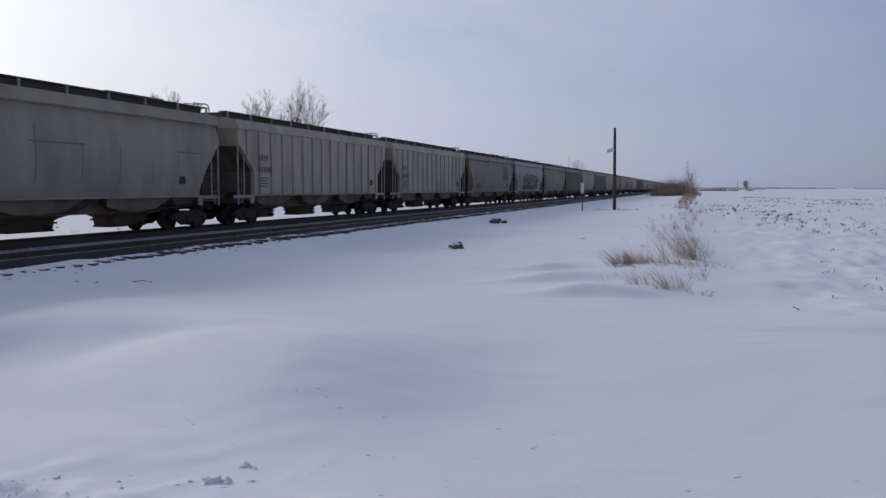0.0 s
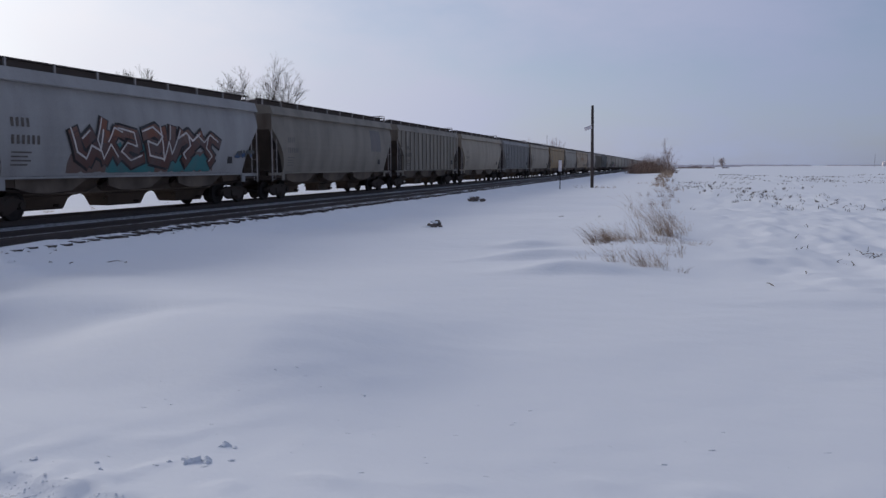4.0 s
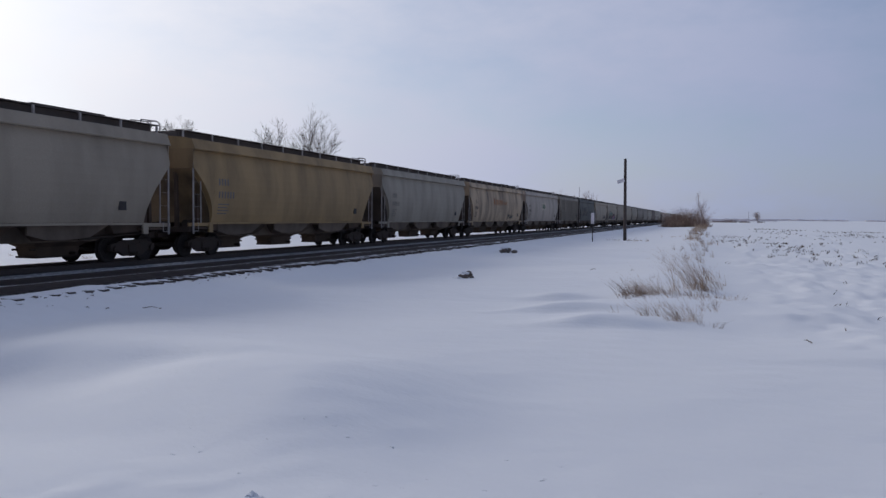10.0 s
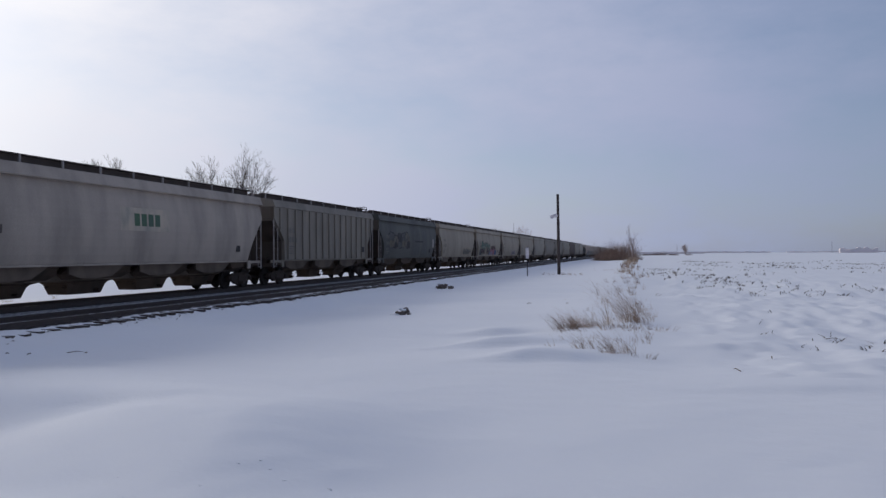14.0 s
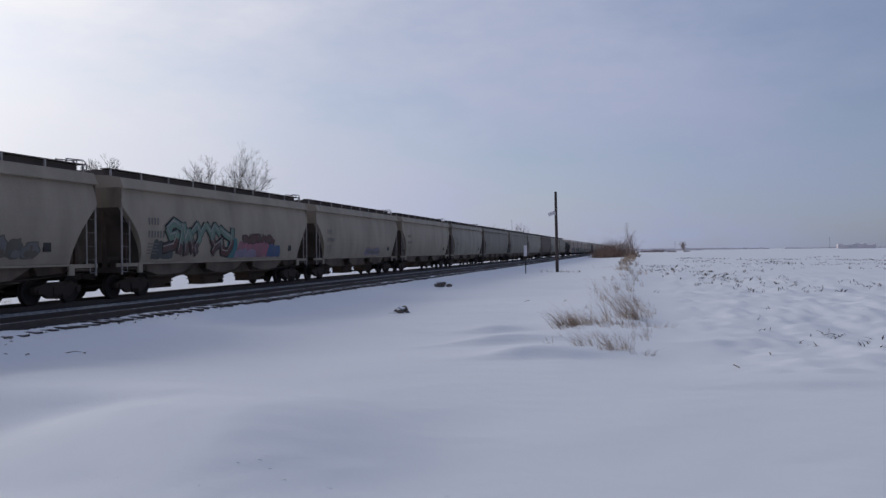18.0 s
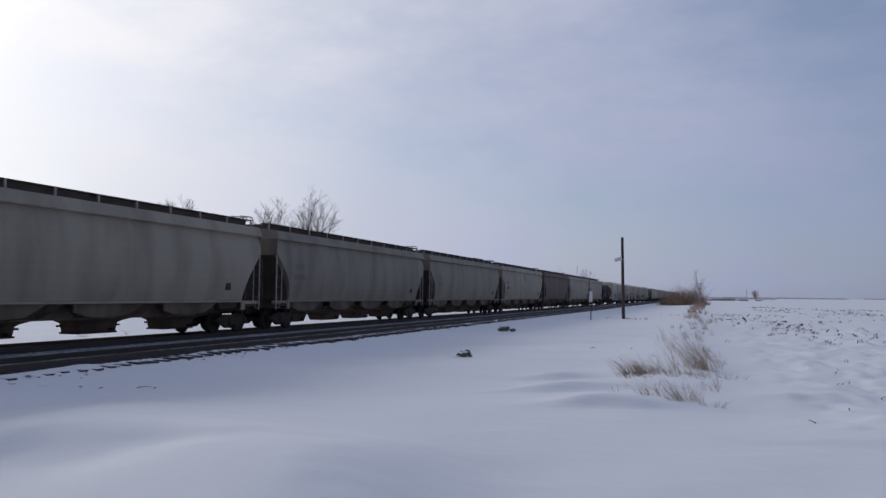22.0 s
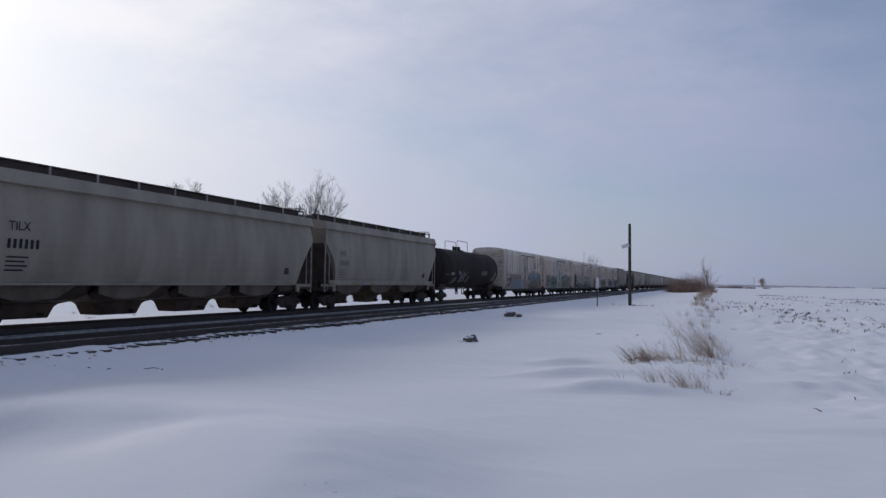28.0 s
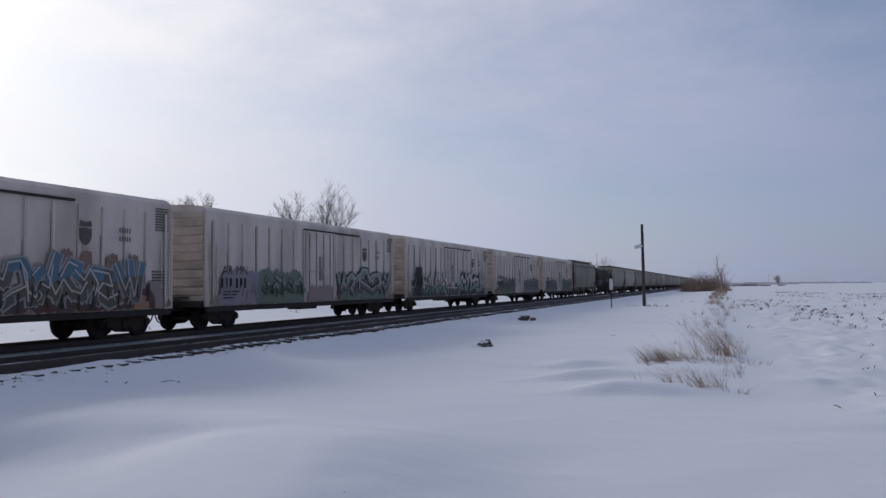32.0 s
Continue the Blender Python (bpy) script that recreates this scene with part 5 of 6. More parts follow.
            if i == 17:
                mass(car, top, -h + 2.5, -h + 4.0, 1.42, 2.1, 170, S["slate"], .2, .008, 3, kind)
                letters(car, kind, top, -h + 3.3, -h + 8.3, 1.42, 3.0, 171, S["maroon"], S["mint"], S["dark_outline"], S["white"], 5, .45, .30)
                mass(car, top, -h + 8.2, -h + 9.3, 1.42, 2.3, 173, S["teal"], .2, .008, 2, kind)
                mass(car, top, -h + 9.2, -h + 13.2, 1.42, 2.15, 174, S["pink"], .2, .010, 5, kind)
                mass(car, top, -h + 9.0, -h + 11.2, 1.42, 1.80, 175, S["violet"], .15, .014, 3, kind)
                mass(car, top, -h + 12.4, -h + 13.9, 1.42, 2.0, 176, S["blue"], .2, .014, 2, kind)
                letters(car, kind, top, -h + 9.7, -h + 13.0, 2.05, 2.55, 172, S["maroon"], S["maroon"], S["dark_outline"], None, 5, .5, .22)
            if i == 18:
                mass(car, top, 0.4, 3.6, 1.42, 1.75, 190, S["violet"], .12, .008, 4, kind)
                letters(car, kind, top, 0.6, 3.4, 1.45, 1.95, 191, S["grey"], S["violet"], S["grey"], None, 5, .5, .2)
            if i == 23:
                bm = bmesh.new()
                on_side(bm, kind, top, 0.2, 3.2, [(-0.45, 0), (-0.08, 0.75), (-0.12, 0.35), (-0.25, -0.1)], 0.012)
                on_side(bm, kind, top, 0.2, 3.2, [(-0.05, 0.75), (0.42, 0.05), (0.02, -0.85), (0.22, 0.05)], 0.012)
                part("emblem", bm, S["slate"], car, "dark grey leaf emblem")
                bm = bmesh.new()
                bars(bm, kind, top, -0.4, 1.95, 3, 0.34)
                part("emblem_strokes", bm, S["grey"], car, "faded grey emblem strokes")


make_train()


# ---- the pole, the marker and the trees ----
def tubes(paths):
    """Tapered five-sided limbs: each path a list of (point, radius)."""
    verts, faces = [], []
    for path in paths:
        d = (path[-1][0] - path[0][0]).normalized()
        u = d.orthogonal().normalized()
        w = d.cross(u)
        n = 5 if path[0][1] > 0.03 else 3
        base = len(verts)
        for p, r in path:
            for k in range(n):
                a = k * math.tau / n
                verts.append(tuple(p + (u * math.cos(a) + w * math.sin(a)) * r))
        for j in range(len(path) - 1):
            for k in range(n):
                q = base + j * n
                faces.append((q + k, q + (k + 1) % n, q + n + (k + 1) % n, q + n + k))
    me = bpy.data.meshes.new("limbs")
    me.from_pydata(verts, [], faces)
    return me


def limb(rng, start, way, length, radius, steps, wander, lift):
    pts, p, d = [(start.copy(), radius)], start.copy(), way.normalized()
    for k in range(steps):
        d = (d + Vector((rng.gauss(0, wander), rng.gauss(0, wander), rng.gauss(0, wander * .6) + lift))).normalized()
        p = p + d * length / steps
        pts.append((p.copy(), radius * (1 - 0.80 * (k + 1) / steps)))
    return pts


def aside(rng, d, angle):
    u = d.orthogonal().normalized()
    u.rotate(Matrix.Rotation(rng.uniform(0, math.tau), 3, d))
    return (d * math.cos(angle) + u * math.sin(angle)).normalized()


def tree(x, y, height, seed, label, mains=6, depth=5, base=-0.4, fat=1.0, fan=46, twig=None, low=.46, wide=.24):
    """A trunk that opens into a fan of limbs, each forking on into fine twigs."""
    rng = random.Random(seed)
    ob = new("tree")
    tagged(ob, label, "tree", "bare trees beyond the track")
    ob.matrix_basis = pose(x, y, base)
    r0 = height * 0.0135 * fat
    trunk = limb(rng, Vector((0, 0, -.3)), Vector((rng.gauss(0, .03), rng.gauss(0, .03), 1)), height * low, r0 * 1.6, 3, .03, .05)
    big, small = [[(p, r0 * (1.7 - .22 * k)) for k, (p, _) in enumerate(trunk)]], []
    zc, rz = height * (low + .56 * (1 - low)), height * (1 - low) * .50
    thin = .0085 * fat

    def grow(p, d, ln, r, level):
        path, q = [(p, r)], p
        bend = Vector((rng.gauss(0, .035), rng.gauss(0, .035), .03))
        for k in range(3):
            d = (d + bend + Vector((rng.gauss(0, .035), rng.gauss(0, .035), rng.gauss(0, .03)))).normalized()
            q = q + d * ln / 3
            path.append((q, max(thin, r * (1 - .40 * (k + 1) / 3))))
        (big if level >= depth - 1 else small).append(path)
        out = (q.x ** 2 + q.y ** 2) / (wide * height) ** 2 + ((q.z - zc) / rz) ** 2
        if level == 0 or out > 1.4:
            return
        if out > rng.uniform(.8, 1.1) and level > 1:
            level = 1
        turn = rng.uniform(0, math.tau)
        u = d.orthogonal().normalized()
        for k in range(2):
            a = radians(rng.uniform(10, 27)) * (1 if k else -1)
            v = Matrix.Rotation(turn, 3, d) @ u
            grow(q, (d * math.cos(a) + v * math.sin(a)).normalized(), ln * rng.uniform(.70, .86), max(thin, r * (.62 if k else .48)), level - 1)
        for k in (1, 2):
            if rng.random() < (.85 if level > 1 else .55):
                grow(path[k][0], aside(rng, d, radians(rng.uniform(18, 38))) + Vector((0, 0, .06)), ln * rng.uniform(.50, .75), max(thin, r * .36), max(0, level - 2))

    first = height * (1 - low) * .30
    for k in range(mains):
        al, ph = radians(fan) * ((k + .35) / mains) ** .7 * rng.uniform(.85, 1.15), k * 2.4 + rng.uniform(-.4, .4)
        d = Vector((math.cos(ph) * math.sin(al), math.sin(ph) * math.sin(al), math.cos(al)))
        grow(trunk[-1][0] - Vector((0, 0, rng.uniform(0, height * .09))), d, first * rng.uniform(.9, 1.1), r0 * rng.uniform(.55, .85), depth)
    put("trunk", tubes(big), twig or BARK, ob)
    put("crown", tubes(small), twig or TWIG, ob, None, "bare twiggy winter crown")
    return ob


def make_trees():
    tree(-48.4, 92.6, 15.2, 11, "tall bare tree with rising forked limbs", 9, 7, fan=60, wide=.205, low=.38)
    tree(-52.9, 90.4, 13.9, 5, "bare tree with a rounded twiggy crown", 8, 7, fan=60, wide=.165, low=.40)
    tree(-50.5, 91.8, 12.9, 6, "slim bare tree between two larger ones", 6, 5, fan=26, wide=.10, low=.46)
    tree(-59.4, 79.8, 12.8, 8, "low bare tree behind the train", 7, 7, fan=50, wide=.19, low=.44)
    tree(-62.0, 78.6, 12.6, 9, "low bare tree behind the train", 7, 7, fan=48, wide=.18, low=.44)
    tree(-57.2, 81.0, 11.2, 10, "small bare tree behind the train", 4, 4, fan=30, wide=.12, low=.5)
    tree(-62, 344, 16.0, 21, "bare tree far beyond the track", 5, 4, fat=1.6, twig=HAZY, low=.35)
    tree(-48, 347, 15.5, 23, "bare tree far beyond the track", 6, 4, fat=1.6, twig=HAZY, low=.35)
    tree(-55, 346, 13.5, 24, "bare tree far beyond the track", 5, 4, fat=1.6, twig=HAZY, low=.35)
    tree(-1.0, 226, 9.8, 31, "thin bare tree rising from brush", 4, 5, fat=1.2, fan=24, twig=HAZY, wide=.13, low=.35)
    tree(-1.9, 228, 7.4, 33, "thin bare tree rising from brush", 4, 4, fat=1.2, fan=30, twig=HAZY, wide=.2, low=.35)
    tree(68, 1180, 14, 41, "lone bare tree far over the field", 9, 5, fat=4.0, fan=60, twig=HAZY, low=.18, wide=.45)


make_trees()


def make_pole():
    x, y = -7.5, 80.0
    z = land(x, y)
    ob = new("utility_pole")
    tagged(ob, "weathered dark wooden pole with a small sign", "pole")
    ob.matrix_basis = pose(x, y, z, 0, -0.6, 0)
    bm = bmesh.new()
    rod(bm, (0, 0, -0.3), (0, 0, 8.0), 0.17, 0.13, 14)
    part("shaft", bm, POLE, ob)
    bm = bmesh.new()
    box(bm, -0.10, -0.18, 0, 0.72, 0.05, 0.34, Matrix.Translation((-0.30, 0, 5.85)) @ Matrix.Rotation(-0.30, 4, "Y"))
    part("sign", bm, WHITE, ob, "small white board")
    mk = new("marker_post")
    x, y = -9.8, 73.5
    tagged(mk, "thin post with a white marker plate", "marker post")
    mk.matrix_basis = pose(x, y, land(x, y), 0, 0, 0)
    bm = bmesh.new()
    rod(bm, (0, 0, -0.2), (0, 0, 2.75), 0.045, seg=8)
    part("post", bm, DARK, mk)
    bm = bmesh.new()
    box(bm, 0.0, -0.06, 2.2, 0.30, 0.03, 1.0)
    part("plate", bm, WHITE, mk)


make_pole()


def blades(rng, n, rx, ry, tall, lean, width=0.008, curl=0.5):
    """Curved blades in three joints."""
    verts, faces = [], []
    knots = [(rng.gauss(0, rx), rng.gauss(0, ry), rng.uniform(.55, 1.0), rng.gauss(0, .22)) for _ in range(max(2, n // 9))]
    for _ in range(n):
        kx, ky, kh, kl = rng.choice(knots)
        x, y = kx + rng.gauss(0, .04 + rx * .06), ky + rng.gauss(0, .04 + ry * .06)
        h = tall * kh * rng.uniform(.15, 1.1)
        lx, ly = (rng.gauss(lean, .38) + kl) * h, rng.gauss(0, .35) * h
        a = rng.uniform(0, math.pi)
        dx, dy = math.cos(a) * width, math.sin(a) * width
        b = len(verts)
        for t, wd in ((0, 1.0), (.4, .85), (.75, .6)):
            bend = t ** (1 + curl)
            px, py, pz = x + lx * bend, y + ly * bend, -0.08 + (h + .08) * (t - .22 * curl * t * t)
            verts += [(px - dx * wd, py - dy * wd, pz), (px + dx * wd, py + dy * wd, pz)]
        verts.append((x + lx * 1.05, y + ly * 1.05, h * (1 - .25 * curl)))
        faces += [(b, b + 1, b + 3, b + 2), (b + 2, b + 3, b + 5, b + 4), (b + 4, b + 5, b + 6)]
    me = bpy.data.meshes.new("blades")
    me.from_pydata(verts, [], faces)
    return me


def make_grass():
    rng = random.Random(4)
    # x, y, spread across and along, height, lean, blades, width, paint
    spots = [(-1.75, 22.0, 0.22, 0.25, 0.50, -1.05, 210, 1.0, STEMS), (-1.45, 22.1, 0.25, 0.25, 0.66, -0.90, 190, 1.0, STRAW), (-1.10, 22.3, 0.28, 0.3, 0.62, -0.8, 120, 1.0, STRAW),
             (-0.75, 23.6, 0.30, 0.35, 1.30, -0.28, 26, 0.8, STRAW), (-0.15, 24.6, 0.22, 0.3, 1.55, -0.72, 84, 0.9, STRAW), (0.05, 25.0, 0.20, 0.3, 1.45, -0.62, 80, 0.9, STRAW), (0.25, 25.4, 0.16, 0.3, 1.15, -0.45, 56, 0.9, STRAW),
             (0.1, 24.6, 0.30, 0.3, 0.85, -0.55, 80, 0.9, STEMS), (-0.5, 22.8, 0.55, 0.3, 0.30, -0.3, 110, 0.9, STRAW), (-0.55, 22.5, 0.50, 0.25, 0.26, -0.7, 90, 0.9, STEMS), (-1.3, 24.0, 0.14, 0.2, 1.0, -0.15, 12, 0.8, STRAW),
             (-0.95, 16.7, 0.24, 0.22, 0.58, -1.05, 70, 0.9, STRAW), (-0.65, 16.5, 0.26, 0.2, 0.48, -0.9, 60, 0.9, STEMS), (-0.25, 16.7, 0.20, 0.2, 0.58, -0.55, 50, 0.8, STRAW), (-0.05, 16.9, 0.16, 0.2, 0.62, -0.15, 34, 0.8, STRAW), (-0.8, 17.5, 0.5, 0.3, 0.40, -0.6, 50, 0.8, STRAW),
             (0.33, 16.3, 0.09, 0.08, 0.20, 0.45, 26, 1.0, STEMS), (0.18, 16.2, 0.10, 0.08, 0.16, -0.5, 16, 0.9, STEMS), (-0.9, 18.8, 0.5, 0.5, 0.36, -0.6, 60, 0.8, STRAW), (-0.35, 19.0, 0.40, 0.5, 0.34, -0.3, 50, 0.8, STEMS), (-1.6, 21.0, 0.35, 0.25, 0.26, -0.9, 70, 0.9, STEMS),
             (-0.3, 21.2, 0.5, 0.3, 0.24, -0.4, 60, 0.9, STRAW), (0.35, 21.6, 0.25, 0.3, 0.34, 0.2, 40, 0.8, STRAW), (0.50, 22.6, 0.22, 0.3, 0.30, 0.3, 36, 0.8, STEMS), (0.45, 20.0, 0.2, 0.3, 0.20, 0.2, 24, 0.8, STEMS), (-1.75, 27.5, 0.10, 0.1, 0.22, -0.2, 14, 1.0, STEMS),
             (0.5, 26.5, 0.25, 0.4, 0.5, -0.2, 40, 0.9, STRAW), (0.2, 29.0, 0.3, 0.6, 0.75, -0.4, 60, 0.9, STRAW), (0.1, 30.5, 0.3, 0.6, 0.6, -0.3, 40, 0.9, STEMS), (-7.3, 79.6, 0.9, 0.4, 0.40, -0.3, 90, 1.0, STEMS), (-5.6, 79.0, 0.8, 0.4, 0.30, -0.3, 60, 1.0, STRAW), (-3.5, 95, 0.8, 0.4, 0.4, -0.3, 60, 1.0, STRAW)]
    for y in range(33, 240, 4):
        spots.append((rng.uniform(-1.2, .4) - y * 0.004, y + rng.uniform(-2, 2), 0.40, 1.0, rng.uniform(.3, .8) + y * 0.003, -0.30, 20 + y // 3, 0.9, STRAW if rng.random() < .6 else STEMS))
    for x, y, rx, ry, tall, lean, n, wide, mat in spots:
        ob = put("grass_tuft", blades(rng, n, rx, ry, tall, lean, (0.0024 + y * 0.00010) * wide), mat, None, pose(x, y, land(x, y)))
        tagged(ob, "tuft of dry straw-coloured grass in snow" if mat is STRAW else "tuft of dark dry stems in snow", "grass", "tufts of dry grass along the field's edge", "stuff")


make_grass()


def make_weeds():
    rng = random.Random(44)
    for k in range(26):
        x, y = rng.uniform(-34, -25), rng.uniform(6, 75)
        ob = put("weed_tuft", blades(rng, 26, 0.5, 0.4, rng.uniform(.15, .4), -0.3, 0.006), STRAW, None, pose(x, y, land(x, y)))
        tagged(ob, "sparse dry weeds poking from snow beyond the track", "weeds", "weeds beyond the track", "stuff")


make_weeds()


def make_stubble():
    """Clumps of broken stalks and torn leaves along the field's rows, which lie a little aslant."""
    rng = random.Random(9)
    verts, faces = [], []
    for _ in range(9000):
        y = 17 + 170 * rng.random() ** 1.25
        x = 0.6 + rng.randint(0, 110) * 0.76 - 12 + y * 0.118 + rng.gauss(0, .12)
        thick = noise.noise((x * .13, y * .05, 4.0)) + 0.6 * noise.noise((x * .45, y * .16, 1.0))
        rich = 0.75 * math.exp(-((x - .13 * y) / (.05 * y)) ** 2) * math.exp(-((y - 50) / 16) ** 2)
        if x < 0.9 or x > 3 + y * 0.70 or thick + rich < (0.62 if y < 26 else 0.40 if y < 40 else 0.16):
            continue
        for _ in range(rng.randint(1, 3 if y < 30 else 4)):
            px, py = x + rng.gauss(0, .09), y + rng.gauss(0, .12)
            h, w = rng.uniform(.05, .24) * (.6 if y < 32 else 1.0), rng.uniform(.007, .020) + y * 0.00012
            lx, ly = rng.gauss(0, .13), rng.gauss(0, .10)
            z, b = land(px, py) - 0.03, len(verts)
            for t, ww in ((0, .6), (.5, 1.0), (1.0, .25)):
                cx, cy, cz = px + lx * t * t, py + ly * t, z + (h + .03) * (t - .18 * t * t)
                verts += [(cx - w * ww, cy, cz), (cx + w * ww, cy + .008, cz), (cx, cy + w * .8 * ww, cz)]
            for a in (0, 3):
                for q in range(3):
                    faces.append((b + a + q, b + a + (q + 1) % 3, b + a + 3 + (q + 1) % 3, b + a + 3 + q))
            faces.append((b + 6, b + 7, b + 8))
    me = bpy.data.meshes.new("stubble")
    me.from_pydata(verts, [], faces)
    tagged(put("corn_stubble", me, STALK), "broken corn stalks poking through snow", "stubble", kind="stuff")


make_stubble()


def make_brush():
    rng = random.Random(15)
    for k in range(26):
        x, y = rng.uniform(-10.8, -0.9), rng.uniform(228, 262)
        tall = rng.uniform(4.8, 8.2) * (0.72 if x < -8.5 else 1)
        ob = put("brush", blades(rng, 95, 0.7, 0.8, tall, 0.0, 0.030, 0.12), BRUSH, None, pose(x, y, land(x, y)))
        tagged(ob, "thicket of tall brown leafless stems", "brush", "brush along the right of way", "stuff")
    for k in range(18):
        x, y = rng.uniform(-9.8, -0.4), rng.uniform(222, 240)
        ob = put("brush", blades(rng, 330, 1.0, 0.9, rng.uniform(1.5, 2.7), 0.0, 0.035, 0.3), BRUSH, None, pose(x, y, land(x, y)))
        tagged(ob, "low thicket of brown brush", "brush", "brush along the right of way", "stuff")
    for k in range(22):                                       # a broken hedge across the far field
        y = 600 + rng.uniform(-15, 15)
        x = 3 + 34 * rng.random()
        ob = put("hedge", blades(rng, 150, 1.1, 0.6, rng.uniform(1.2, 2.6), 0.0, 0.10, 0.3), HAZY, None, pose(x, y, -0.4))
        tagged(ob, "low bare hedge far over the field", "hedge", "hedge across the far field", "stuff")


make_brush()


def make_distance():
    rng = random.Random(3)
    def wood(x, y, length, tall, label):
        bm = bmesh.new()
        n = int(length / 6)
        pts = [(x - length / 2 + length * k / n, tall * rng.uniform(.45, 1.0)) for k in range(n + 1)]
        for (xa, ha), (xb, hb) in zip(pts, pts[1:]):
            prism_pts = [(xa, 0), (xb, 0), (xb, hb), (xa, ha)]
            f = [bm.verts.new((px, y - 4, pz - .6)) for px, pz in prism_pts]
            g = [bm.verts.new((px, y + 4, pz - .6)) for px, pz in prism_pts]
            bm.faces.new(f)
            bm.faces.new(g[::-1])
            for k in range(4):
                bm.faces.new((f[k], g[k], g[(k + 1) % 4], f[(k + 1) % 4]))
        tagged(part("far_wood", bm, FAR, None), label, "woods", "far woods", "stuff")
    wood(30, 1200, 130, 4, "low belt of far woods")
    wood(190, 2300, 330, 5, "low belt of far woods")
    wood(620, 2400, 420, 4, "low belt of far woods")
    wood(372, 1500, 60, 11, "grove of trees far over the field")
    wood(-900, 1500, 1200, 12, "low belt of far woods")
    for x, y, tall in ((330, 1500, 20), (-52, 346, 15.5), (96, 2000, 22)):
        bm = bmesh.new()
        rod(bm, (0, 0, -1), (0, 0, tall), 0.002 * tall + y * 0.00012, seg=6)
        ob = part("mast", bm, POLE, None)
        ob.matrix_basis = pose(x, y, -0.5)
        tagged(ob, "thin mast far off over the fields", "mast", "far masts")


make_distance()


def lump_mesh(seed, n=2, rough=0.35):
    bm = bmesh.new()
    bmesh.ops.create_icosphere(bm, subdivisions=n, radius=0.5)
    for v in bm.verts:
        d = 1 + rough * noise.noise(v.co * 3.1 + Vector((seed * 7.3, 0, 0))) + rough * .6 * noise.noise(v.co * 7.0 + Vector((0, seed * 3.1, 0)))
        v.co = v.co * d
    return bm


def make_clods():
    rng = random.Random(12)
    # two heaps of stones and spoil beside the track, half under snow
    for x, y, wide, tall, n, label in ((-8.3, 27.9, 0.42, 0.34, 7, "small heap of dirty stones in snow"), (-11.6, 48.0, 1.05, 0.46, 16, "low heap of dirty stones by the track")):
        heap = new("stone_heap")
        tagged(heap, label, "stone heap")
        heap.matrix_basis = pose(x, y, land(x, y))
        for k in range(n):
            u = rng.uniform(-1, 1)
            size = tall * rng.uniform(.35, .75) * (1.1 - .5 * abs(u))
            st = part("stone", lump_mesh(k + x, 2, .55), STONE, heap)
            st.matrix_basis = pose(u * wide * .5, rng.gauss(0, .10), tall * rng.uniform(.1, .62) * (1 - .6 * abs(u)), rng.uniform(0, 90), rng.uniform(0, 40), rng.uniform(0, 180)) @ Matrix.Diagonal((size * rng.uniform(.9, 1.5), size, size * rng.uniform(.7, 1.0), 1))
        for k in range(3):
            sn = part("snow_cap", lump_mesh(40 + x + k, 2, .35), SNOW, heap, "patch of snow lying on the stones")
            sn.matrix_basis = pose(wide * rng.uniform(-.3, .3), -0.03, tall * rng.uniform(.50, .72)) @ Matrix.Diagonal((wide * rng.uniform(.25, .5), .2, tall * .28, 1))
        dr = part("drift", lump_mesh(60 + x, 3, .2), SNOW, heap, "snow drifted against the foot", True)
        dr.matrix_basis = pose(-wide * .55, 0.15, -0.02) @ Matrix.Diagonal((wide * 1.4, .7, tall * .55, 1))
    # clods thrown up by the road
    spots = [(-3.10, 4.62, 0.100), (-3.03, 4.66, 0.070), (-3.18, 4.63, 0.060), (-2.99, 4.60, 0.050), (-3.13, 4.56, 0.045), (-3.08, 4.98, 0.075), (-2.99, 4.96, 0.035), (-4.23, 4.39, 0.055), (-3.76, 4.45, 0.035), (-3.60, 4.29, 0.030), (-2.86, 4.69, 0.035), (-3.26, 4.56, 0.035)]
    for k in range(48):
        spots.append((rng.uniform(-4.8, 1.2), rng.uniform(4.2, 6.6), rng.uniform(.018, .042)))
    for k, (x, y, size) in enumerate(spots):
        size *= .85 if k < 12 else .55
        ob = part("snow_clod", lump_mesh(k, 2, .65), SNOW, None, "", k >= 12)
        ob.matrix_basis = pose(x, y, land(x, y) - size * .12, 0, 0, rng.uniform(-30, 30)) @ Matrix.Diagonal((size * (1.5 if k < 12 else 2.6), size * 1.2, size * (1.1 if k < 12 else .7), 1))
        tagged(ob, "small clod of frozen snow", "snow clod", "clods by the road")
    # grey slush pushed aside by the plough
    verts, faces = [], []
    n = 26
    for j in range(n + 1):
        for k in range(n + 1):
            x = -5.2 + 3.0 * k / n
            y = 3.0 + 1.0 * j / n
            e = y - 3.90 + 0.21 * (x + 3.4) + 0.10 * noise.noise((x * 2.2, y * 2.2, 8.0))
            lift = 0.016 * smooth(0.05, -0.12, e) * smooth(-2.2, -2.9, x) - 0.012 + 0.012 * noise.noise((x * 14, y * 14, 3.0))
            verts.append((x, y, land(x, y) + lift))
    faces = [(j * (n + 1) + k, j * (n + 1) + k + 1, (j + 1) * (n + 1) + k + 1, (j + 1) * (n + 1) + k) for j in range(n) for k in range(n)]
    me = bpy.data.meshes.new("slush")
    me.from_pydata(verts, [], faces)
    tagged(put("slush", me, DIRTY_SNOW), "grey gritty slush at the road's edge", "slush", kind="structure")
    # crumbs along the ploughed edge
    verts, faces = [], []
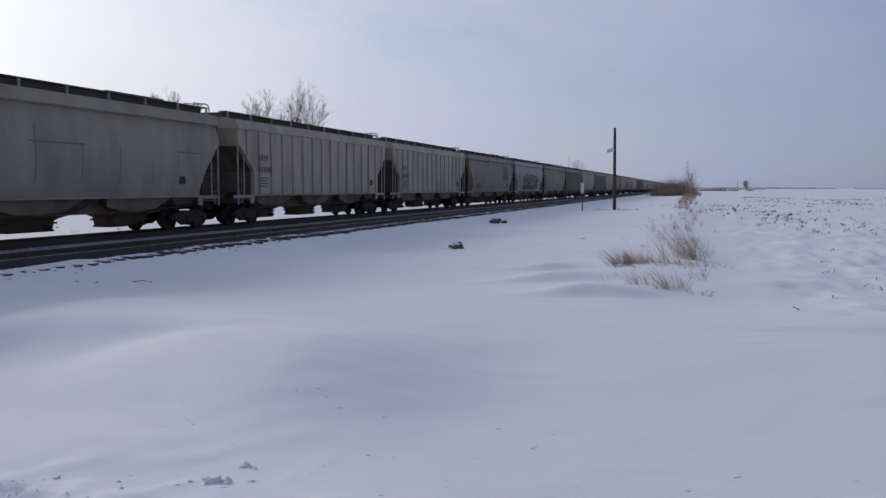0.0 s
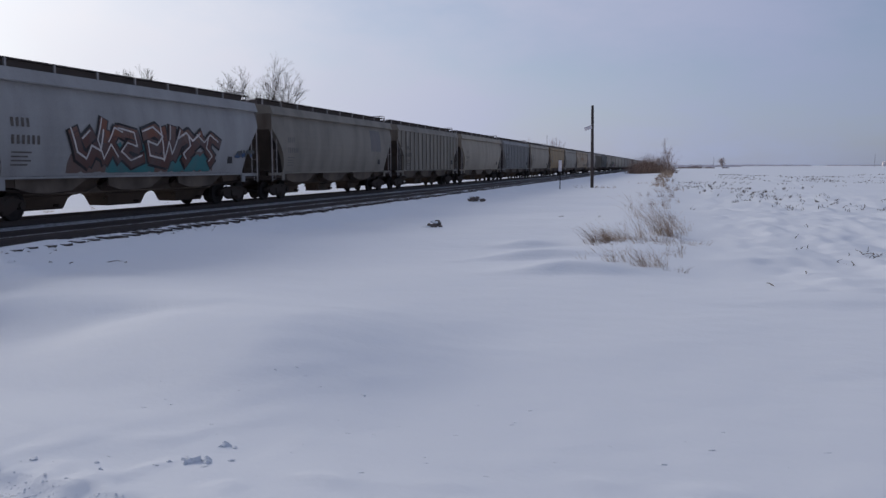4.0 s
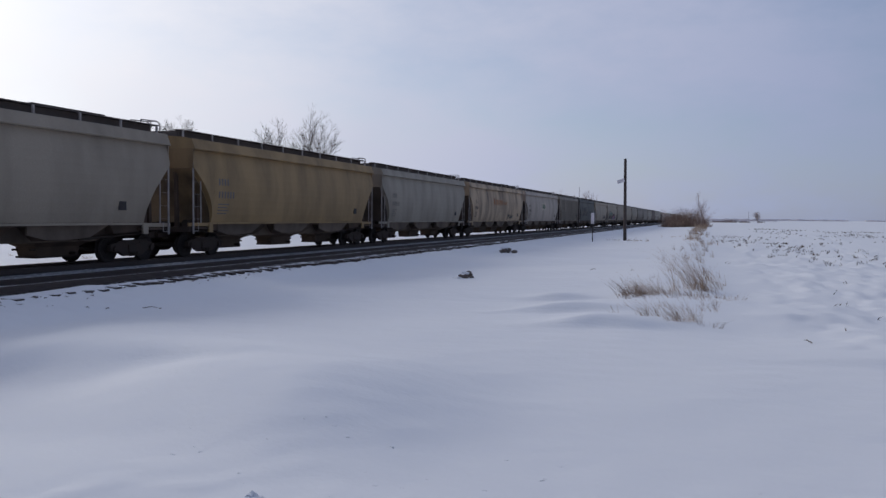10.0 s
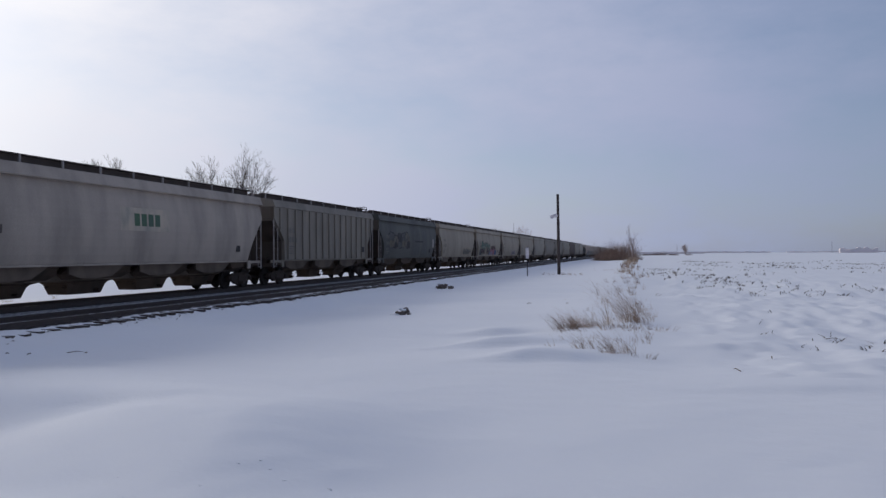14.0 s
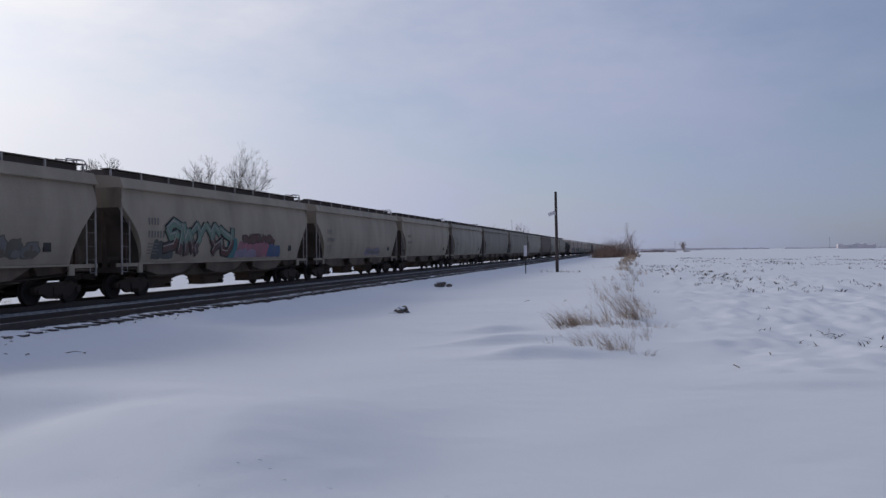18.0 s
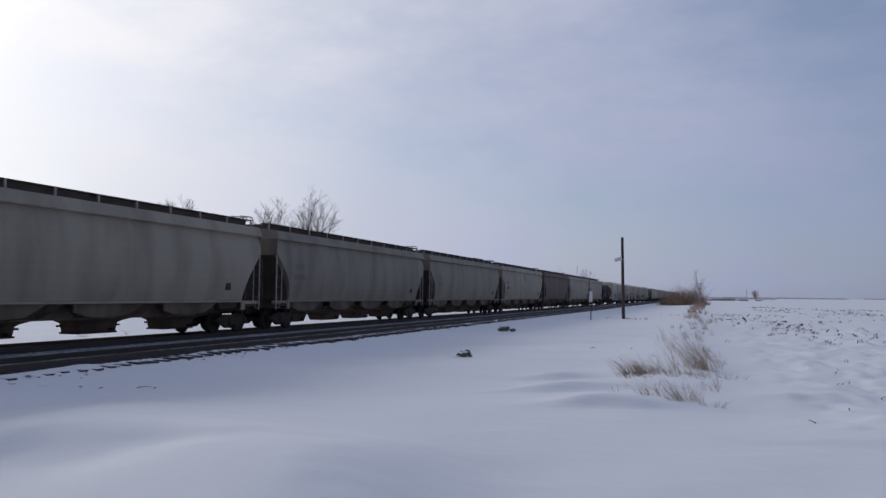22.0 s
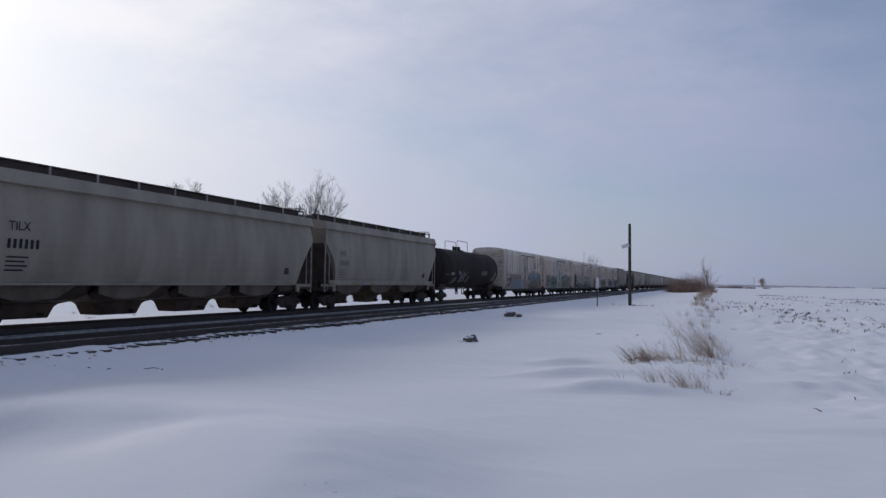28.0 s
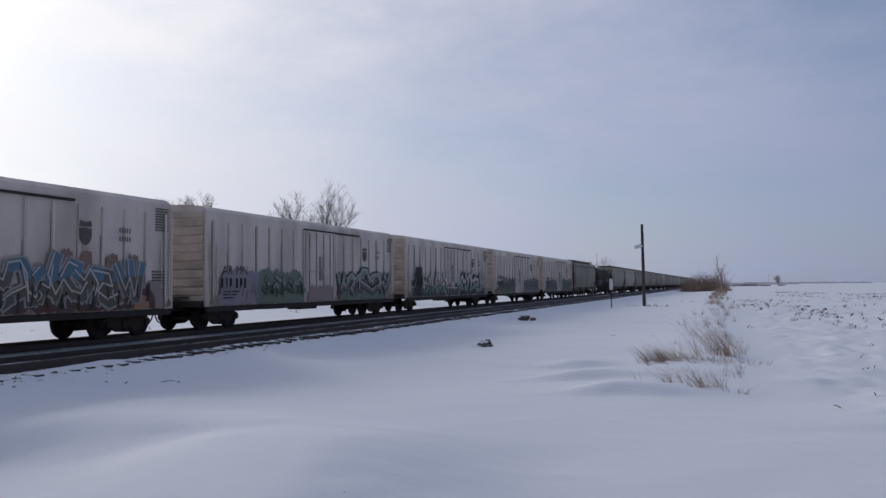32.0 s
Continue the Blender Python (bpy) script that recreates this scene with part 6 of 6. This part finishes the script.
    for k in range(300):
        x = rng.uniform(-4.9, -2.5)
        e = rng.gauss(-0.03, .05) if k < 160 else rng.uniform(-.75, -.30)
        y = 3.95 + (-0.21) * (x + 3.4) + e
        if k >= 160 and (noise.noise((x * 5, y * 5, 2)) < -.05 or x > -3.1 + .3 * noise.noise((y * 3, 1, 1))):
            continue
        r, b, z = rng.uniform(.006, .018), len(verts), land(x, y)
        verts += [(x + r * dx * rng.uniform(.6, 1.3), y + r * dy * rng.uniform(.6, 1.3), z + r * dz * rng.uniform(.6, 1.2)) for dx, dy, dz in ((1, 0, 0), (0, 1, 0), (-1, 0, 0), (0, -1, 0), (.1, 0, .45), (0, .1, -.5))]
        for a in range(4):
            faces += [(b + a, b + (a + 1) % 4, b + 4), (b + (a + 1) % 4, b + a, b + 5)]
    me = bpy.data.meshes.new("snow_crumbs")
    me.from_pydata(verts, [], faces)
    tagged(put("snow_crumbs", me, SNOW), "grey crumbs of ploughed snow at the road's edge", "snow", kind="stuff")
    # sticks and bits of stone lying on the snow
    for x, y, ln, turn in ((-12.0, 15.1, .34, 30), (-11.8, 15.2, .2, -40), (1.7, 14.7, .22, 115), (2.6, 16.8, .2, 80), (-12.6, 13.8, .12, 10), (-12.4, 14.2, .1, 0), (5.2, 16.0, .2, 20), (4.6, 21, .3, 10), (-4.2, 32, .2, 30), (-2.6, 31, .35, 80)):
        bm = bmesh.new()
        rod(bm, (-ln / 2, 0, 0.02), (ln * .1, 0.02, 0.05), 0.010, 0.008, 6)
        rod(bm, (ln * .1, 0.02, 0.05), (ln / 2, 0, 0.03), 0.008, 0.004, 6)
        ob = part("stick", bm, STALK, None)
        ob.matrix_basis = pose(x, y, land(x, y), 0, 0, turn)
        tagged(ob, "broken dark stick lying on the snow", "stick", "sticks on the snow")
    verts, faces = [], []
    for _ in range(200):                                        # ballast stones along the foot of the bank
        y = 10 + 40 * rng.random() ** 1.5
        x = -13.55 + abs(rng.gauss(0, .35)) - 0.2
        if noise.noise((x * .6, y * .28, 3.3)) < 0.05:
            continue
        r, b, z = rng.uniform(.015, .035), len(verts), land(x, y)
        verts += [(x + rng.gauss(0, r), y + rng.gauss(0, r * 1.6), z + abs(rng.gauss(.02, r * .6))) for _ in range(4)]
        faces += [(b, b + 1, b + 2), (b, b + 2, b + 3), (b, b + 1, b + 3), (b + 1, b + 2, b + 3)]
    me = bpy.data.meshes.new("loose_ballast")
    me.from_pydata(verts, [], faces)
    tagged(put("loose_ballast", me, STONE), "dark ballast stones scattered on the snow", "stones", kind="stuff")


make_clods()
make_ties()


def motions():
    for car, at in CARS:
        walk(car, [(0.0, pose(TRACK_1, at, RAIL_TOP)), (32.0, pose(TRACK_1, at - SPEED * 32.0, RAIL_TOP))])
    # every wheelset rolls alike
    first = WHEELSETS[0]
    turn = math.degrees(SPEED / 0.457)
    walk(first, [(k / FPS, pose(0, 0, 0, (turn * k / FPS) % 360)) for k in range(32 * FPS + 1)])
    for w in WHEELSETS[1:]:
        w.rotation_mode = "QUATERNION"
        w.animation_data_create()
        w.animation_data.action = first.animation_data.action
        w.animation_data.action_slot = first.animation_data.action_slot


motions()
